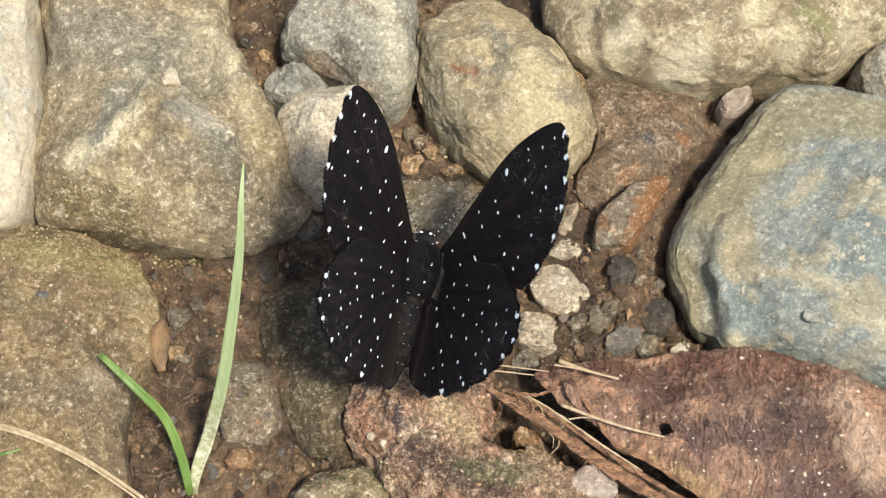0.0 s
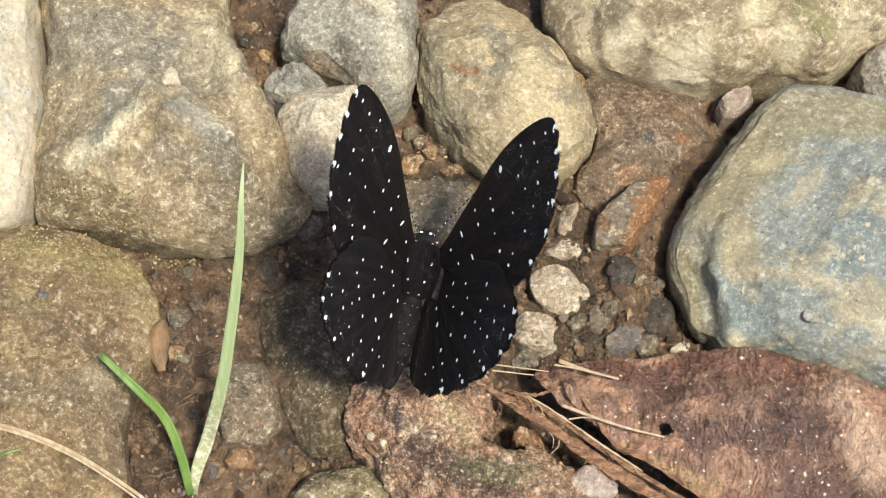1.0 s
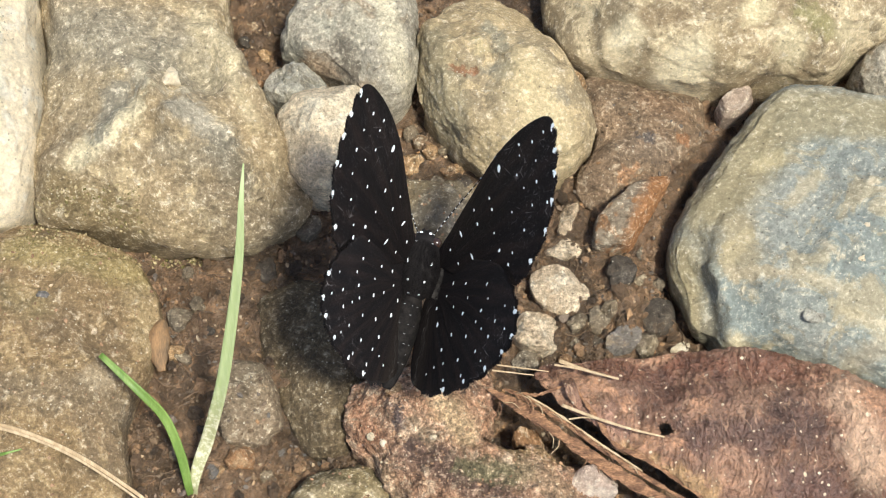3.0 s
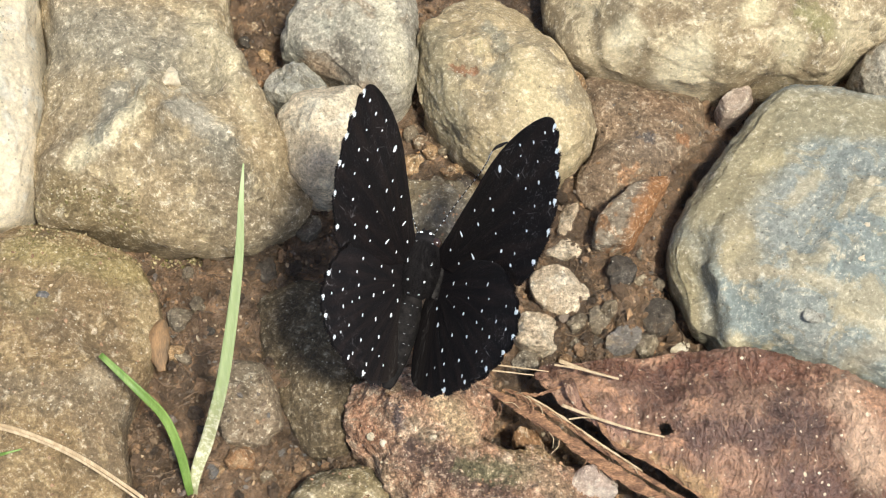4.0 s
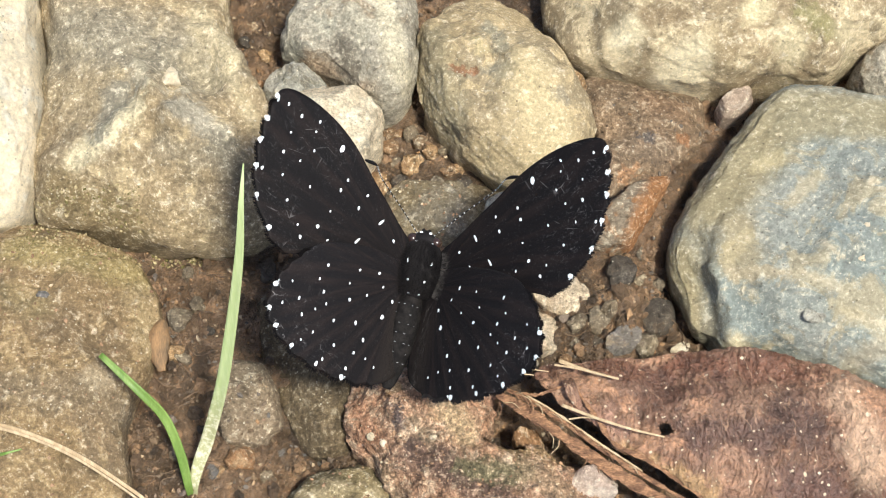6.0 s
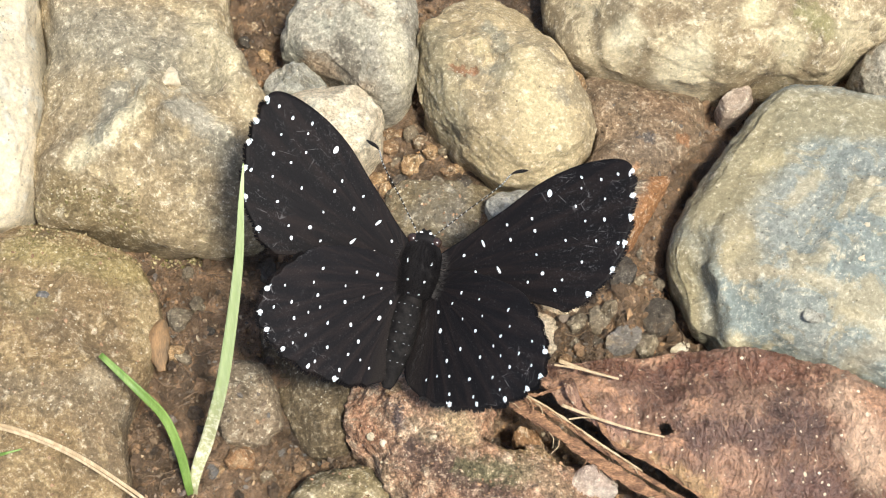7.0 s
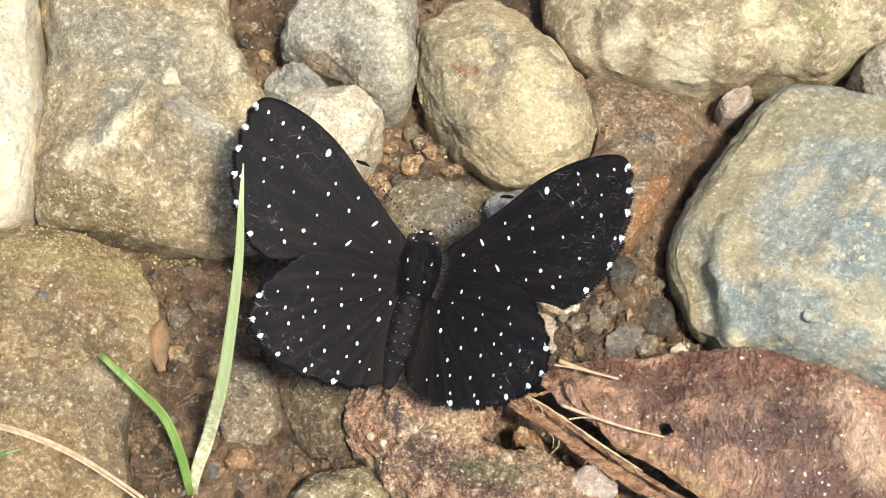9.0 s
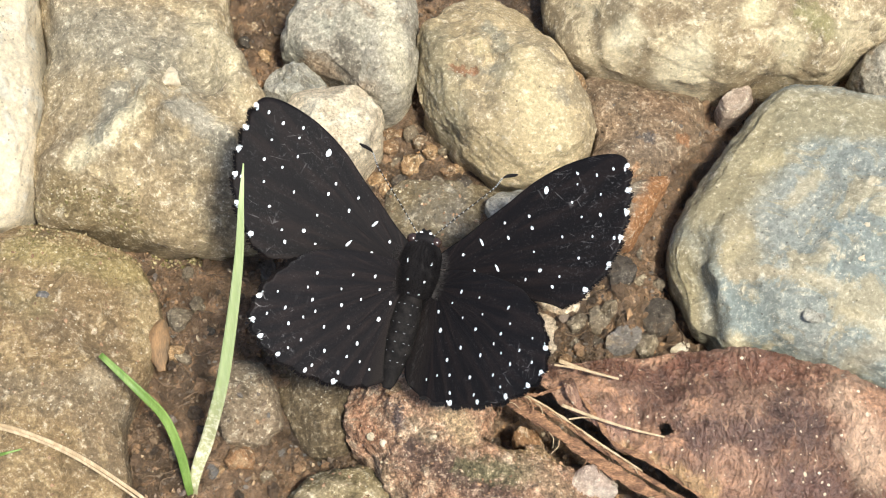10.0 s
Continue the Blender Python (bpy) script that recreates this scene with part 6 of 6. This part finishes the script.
for side in (-1, 1):
    leg([(0.4 * side - 0.3, 1.2, -0.6), (0.7 * side - 0.3, 1.5, -1.8), (0.9 * side - 0.3, 1.3, -4.4), (1.0 * side - 0.3, 1.5, -6.6)])
    leg([(0.6 * side, 0.2, -0.8), (1.5 * side, 0.1, -1.9), (2.9 * side, 0.0, -4.2), (3.3 * side, 0.2, -5.8)])
    leg([(0.6 * side, -0.9, -0.8), (1.6 * side, -1.8, -1.8), (2.5 * side, -3.0, -3.6), (2.8 * side, -3.6, -4.6)])

fore_r = wing("forewing", 1, FORE_EDGE, FORE_SPOTS, FORE_MARGIN, 17, (8.4, 15.5))
fore_l = wing("forewing", -1, FORE_EDGE, FORE_SPOTS, FORE_MARGIN, 17, (8.4, 15.5))
hind_r = wing("hindwing", 1, HIND_EDGE, HIND_SPOTS, HIND_MARGIN, 13, (4.0, 13.5))
hind_l = wing("hindwing", -1, HIND_EDGE, HIND_SPOTS, HIND_MARGIN, 13, (4.0, 13.5))
antenna_r, antenna_l = antenna(1), antenna(-1)


def turned(axis, degrees):
    return Matrix.Rotation(radians(degrees), 4, axis)


def wing_pose(side, hinge, raised, swept, twisted):
    """The wing's pose on the body: raised over the back, swept forward, twisted about its span; degrees."""
    x, y, z = hinge
    return Matrix.Translation((side * x * MM, y * MM, z * MM)) @ turned("Y", -side * raised) @ turned("Z", side * swept) @ turned("X", twisted)


def antenna_pose(side, turn, lift):
    return Matrix.Translation(((BODY_SHIFT + side * 0.42) * MM, 2.35 * MM, 0.3 * MM)) @ turned("Z", -turn) @ turned("X", lift)



# ---- what moves ----


def motions():
    hinge = (0.97, -0.45, 0.0)
    walk(fore_r, [(t, wing_pose(1, hinge, a, b, c)) for t, a, b, c in (
        (0, 57.8, 21.7, 4.6), (0.5, 60.6, 22.4, 5.3), (1, 60.7, 22.5, 5.8), (1.5, 60.8, 22.7, 5.9), (2, 60.7, 22.7, 6.0), (2.5, 61.4, 22.7, 6.3),
        (4, 60.2, 22.7, 7.4), (4.5, 60.2, 22.7, 7.5), (5, 59.8, 22.4, 7.4), (5.1, 58.8, 22.5, 7.0), (5.2, 52.5, 21.6, 5.8), (5.3, 46.3, 21.3, 4.5),
        (5.5, 45.8, 23.4, 1.4), (5.7, 45.3, 23.3, 1.3), (6.3, 35.8, 20.5, -2.3), (6.8, 29.1, 18.5, -4.7), (7, 28.6, 19.3, -2.3), (7.5, 29.7, 19.4, -2.3),
        (8, 31.1, 20.0, -1.7), (8.5, 29.4, 20.1, -2.1), (9, 30.7, 20.1, -2.0), (9.5, 31.1, 20.3, -1.8), (10, 31.3, 20.1, -2.0))])
    hinge = (0.97, -0.45, 0.0)
    walk(fore_l, [(t, wing_pose(-1, hinge, a, b, c)) for t, a, b, c in (
        (0, 64.1, 20.1, 2.6), (0.5, 66.1, 20.6, 2.5), (1, 65.7, 20.8, 2.6), (1.5, 66.4, 20.8, 2.6), (2, 66.6, 20.9, 2.7), (2.5, 66.3, 20.9, 3.6),
        (4, 67.3, 21.2, 4.5), (4.5, 67.4, 21.2, 4.2), (5, 65.5, 20.9, 4.8), (5.1, 63.6, 20.8, 4.3), (5.2, 55.2, 20.1, 2.0), (5.3, 46.0, 19.4, 0.1),
        (5.5, 38.4, 19.9, -1.9), (5.7, 38.1, 19.9, -1.9), (6.3, 32.9, 19.6, -1.5), (6.8, 29.2, 19.4, -1.2), (7, 29.5, 19.6, -0.5), (7.5, 28.9, 19.2, -0.8),
        (8, 24.8, 18.6, -0.3), (8.5, 22.5, 18.2, -0.5), (9, 22.9, 18.4, -0.5), (9.5, 23.2, 18.5, -0.3), (10, 23.4, 18.3, -0.4))])
    hinge = (1.13, -1.10, 0.0)
    walk(hind_r, [(t, wing_pose(1, hinge, a, b, c)) for t, a, b, c in (
        (0, 60.2, 7.3, -3.5), (0.5, 61.6, 8.1, -2.8), (1, 61.6, 8.3, -3.3), (1.5, 61.6, 8.3, -3.3), (2, 61.6, 8.4, -2.9), (2.5, 61.6, 8.5, -3.1),
        (4, 61.1, 8.4, -2.5), (4.5, 61.1, 8.4, -2.5), (5, 60.7, 8.2, -2.6), (5.1, 60.1, 8.1, -2.6), (5.2, 56.2, 6.1, -1.6), (5.3, 52.9, 5.0, -0.7),
        (5.5, 52.4, 6.2, -3.2), (5.7, 52.2, 6.0, -3.1), (6.3, 46.9, 1.9, -2.4), (6.8, 43.3, -1.0, -1.9), (7, 45.4, -0.7, -0.6), (7.5, 45.0, -0.6, -0.8),
        (8, 44.8, 0.3, -0.9), (8.5, 44.5, -0.0, -0.8), (9, 45.5, 0.3, -1.1), (9.5, 45.6, 0.4, -1.5), (10, 45.6, 0.4, -1.5))])
    hinge = (1.13, -1.10, 0.0)
    walk(hind_l, [(t, wing_pose(-1, hinge, a, b, c)) for t, a, b, c in (
        (0, 65.9, 7.9, -2.9), (0.5, 66.7, 8.0, -3.3), (1, 66.6, 8.2, -3.4), (1.5, 66.6, 8.4, -3.4), (2, 66.6, 8.4, -3.4), (2.5, 66.6, 8.6, -3.5),
        (4, 66.5, 8.8, -3.6), (4.5, 66.5, 8.8, -3.6), (5, 65.2, 8.5, -3.5), (5.1, 64.0, 8.2, -3.4), (5.2, 58.6, 5.5, -2.7), (5.3, 52.6, 4.0, -2.3),
        (5.5, 47.6, 4.5, -2.2), (5.7, 47.5, 4.4, -2.0), (6.3, 45.8, 3.3, 1.4), (6.8, 44.6, 2.5, 3.8), (7, 44.1, 2.2, 4.4), (7.5, 44.0, 1.7, 4.9),
        (8, 41.5, 0.5, 5.8), (8.5, 40.7, -0.1, 6.4), (9, 39.9, -0.1, 6.1), (9.5, 39.9, -0.1, 6.1), (10, 39.9, -0.1, 6.1))])
    walk(antenna_l, [(t, antenna_pose(-1, a, b)) for t, a, b in (
        (0, -27, -31), (1, -26, -31), (4.5, -26, -29), (5, -26, -29), (5.3, -37, -41), (5.5, -40, -40), (6.8, -33, -18), (7.5, -34, -19), (7.8, -34, -16), (8, -35, -14), (8.5, -51, -40), (9, -42, -28), (9.5, -38, -21), (10, -37, -18))])
    walk(antenna_r, [(t, antenna_pose(1, a, b)) for t, a, b in (
        (0, 30, -16), (1, 28, -13), (2.7, 26, -8), (3.8, 22, -3), (4.5, 22, -3), (5, 21.5, -4), (5.3, 33, -25), (5.5, 35, -25), (6.8, 37, -12), (7.5, 35, -10), (7.8, 30, -7), (8, 30, -8), (8.5, 40, -42), (9, 40, -35), (9.5, 36, -27), (10, 34, -22))])


motions()
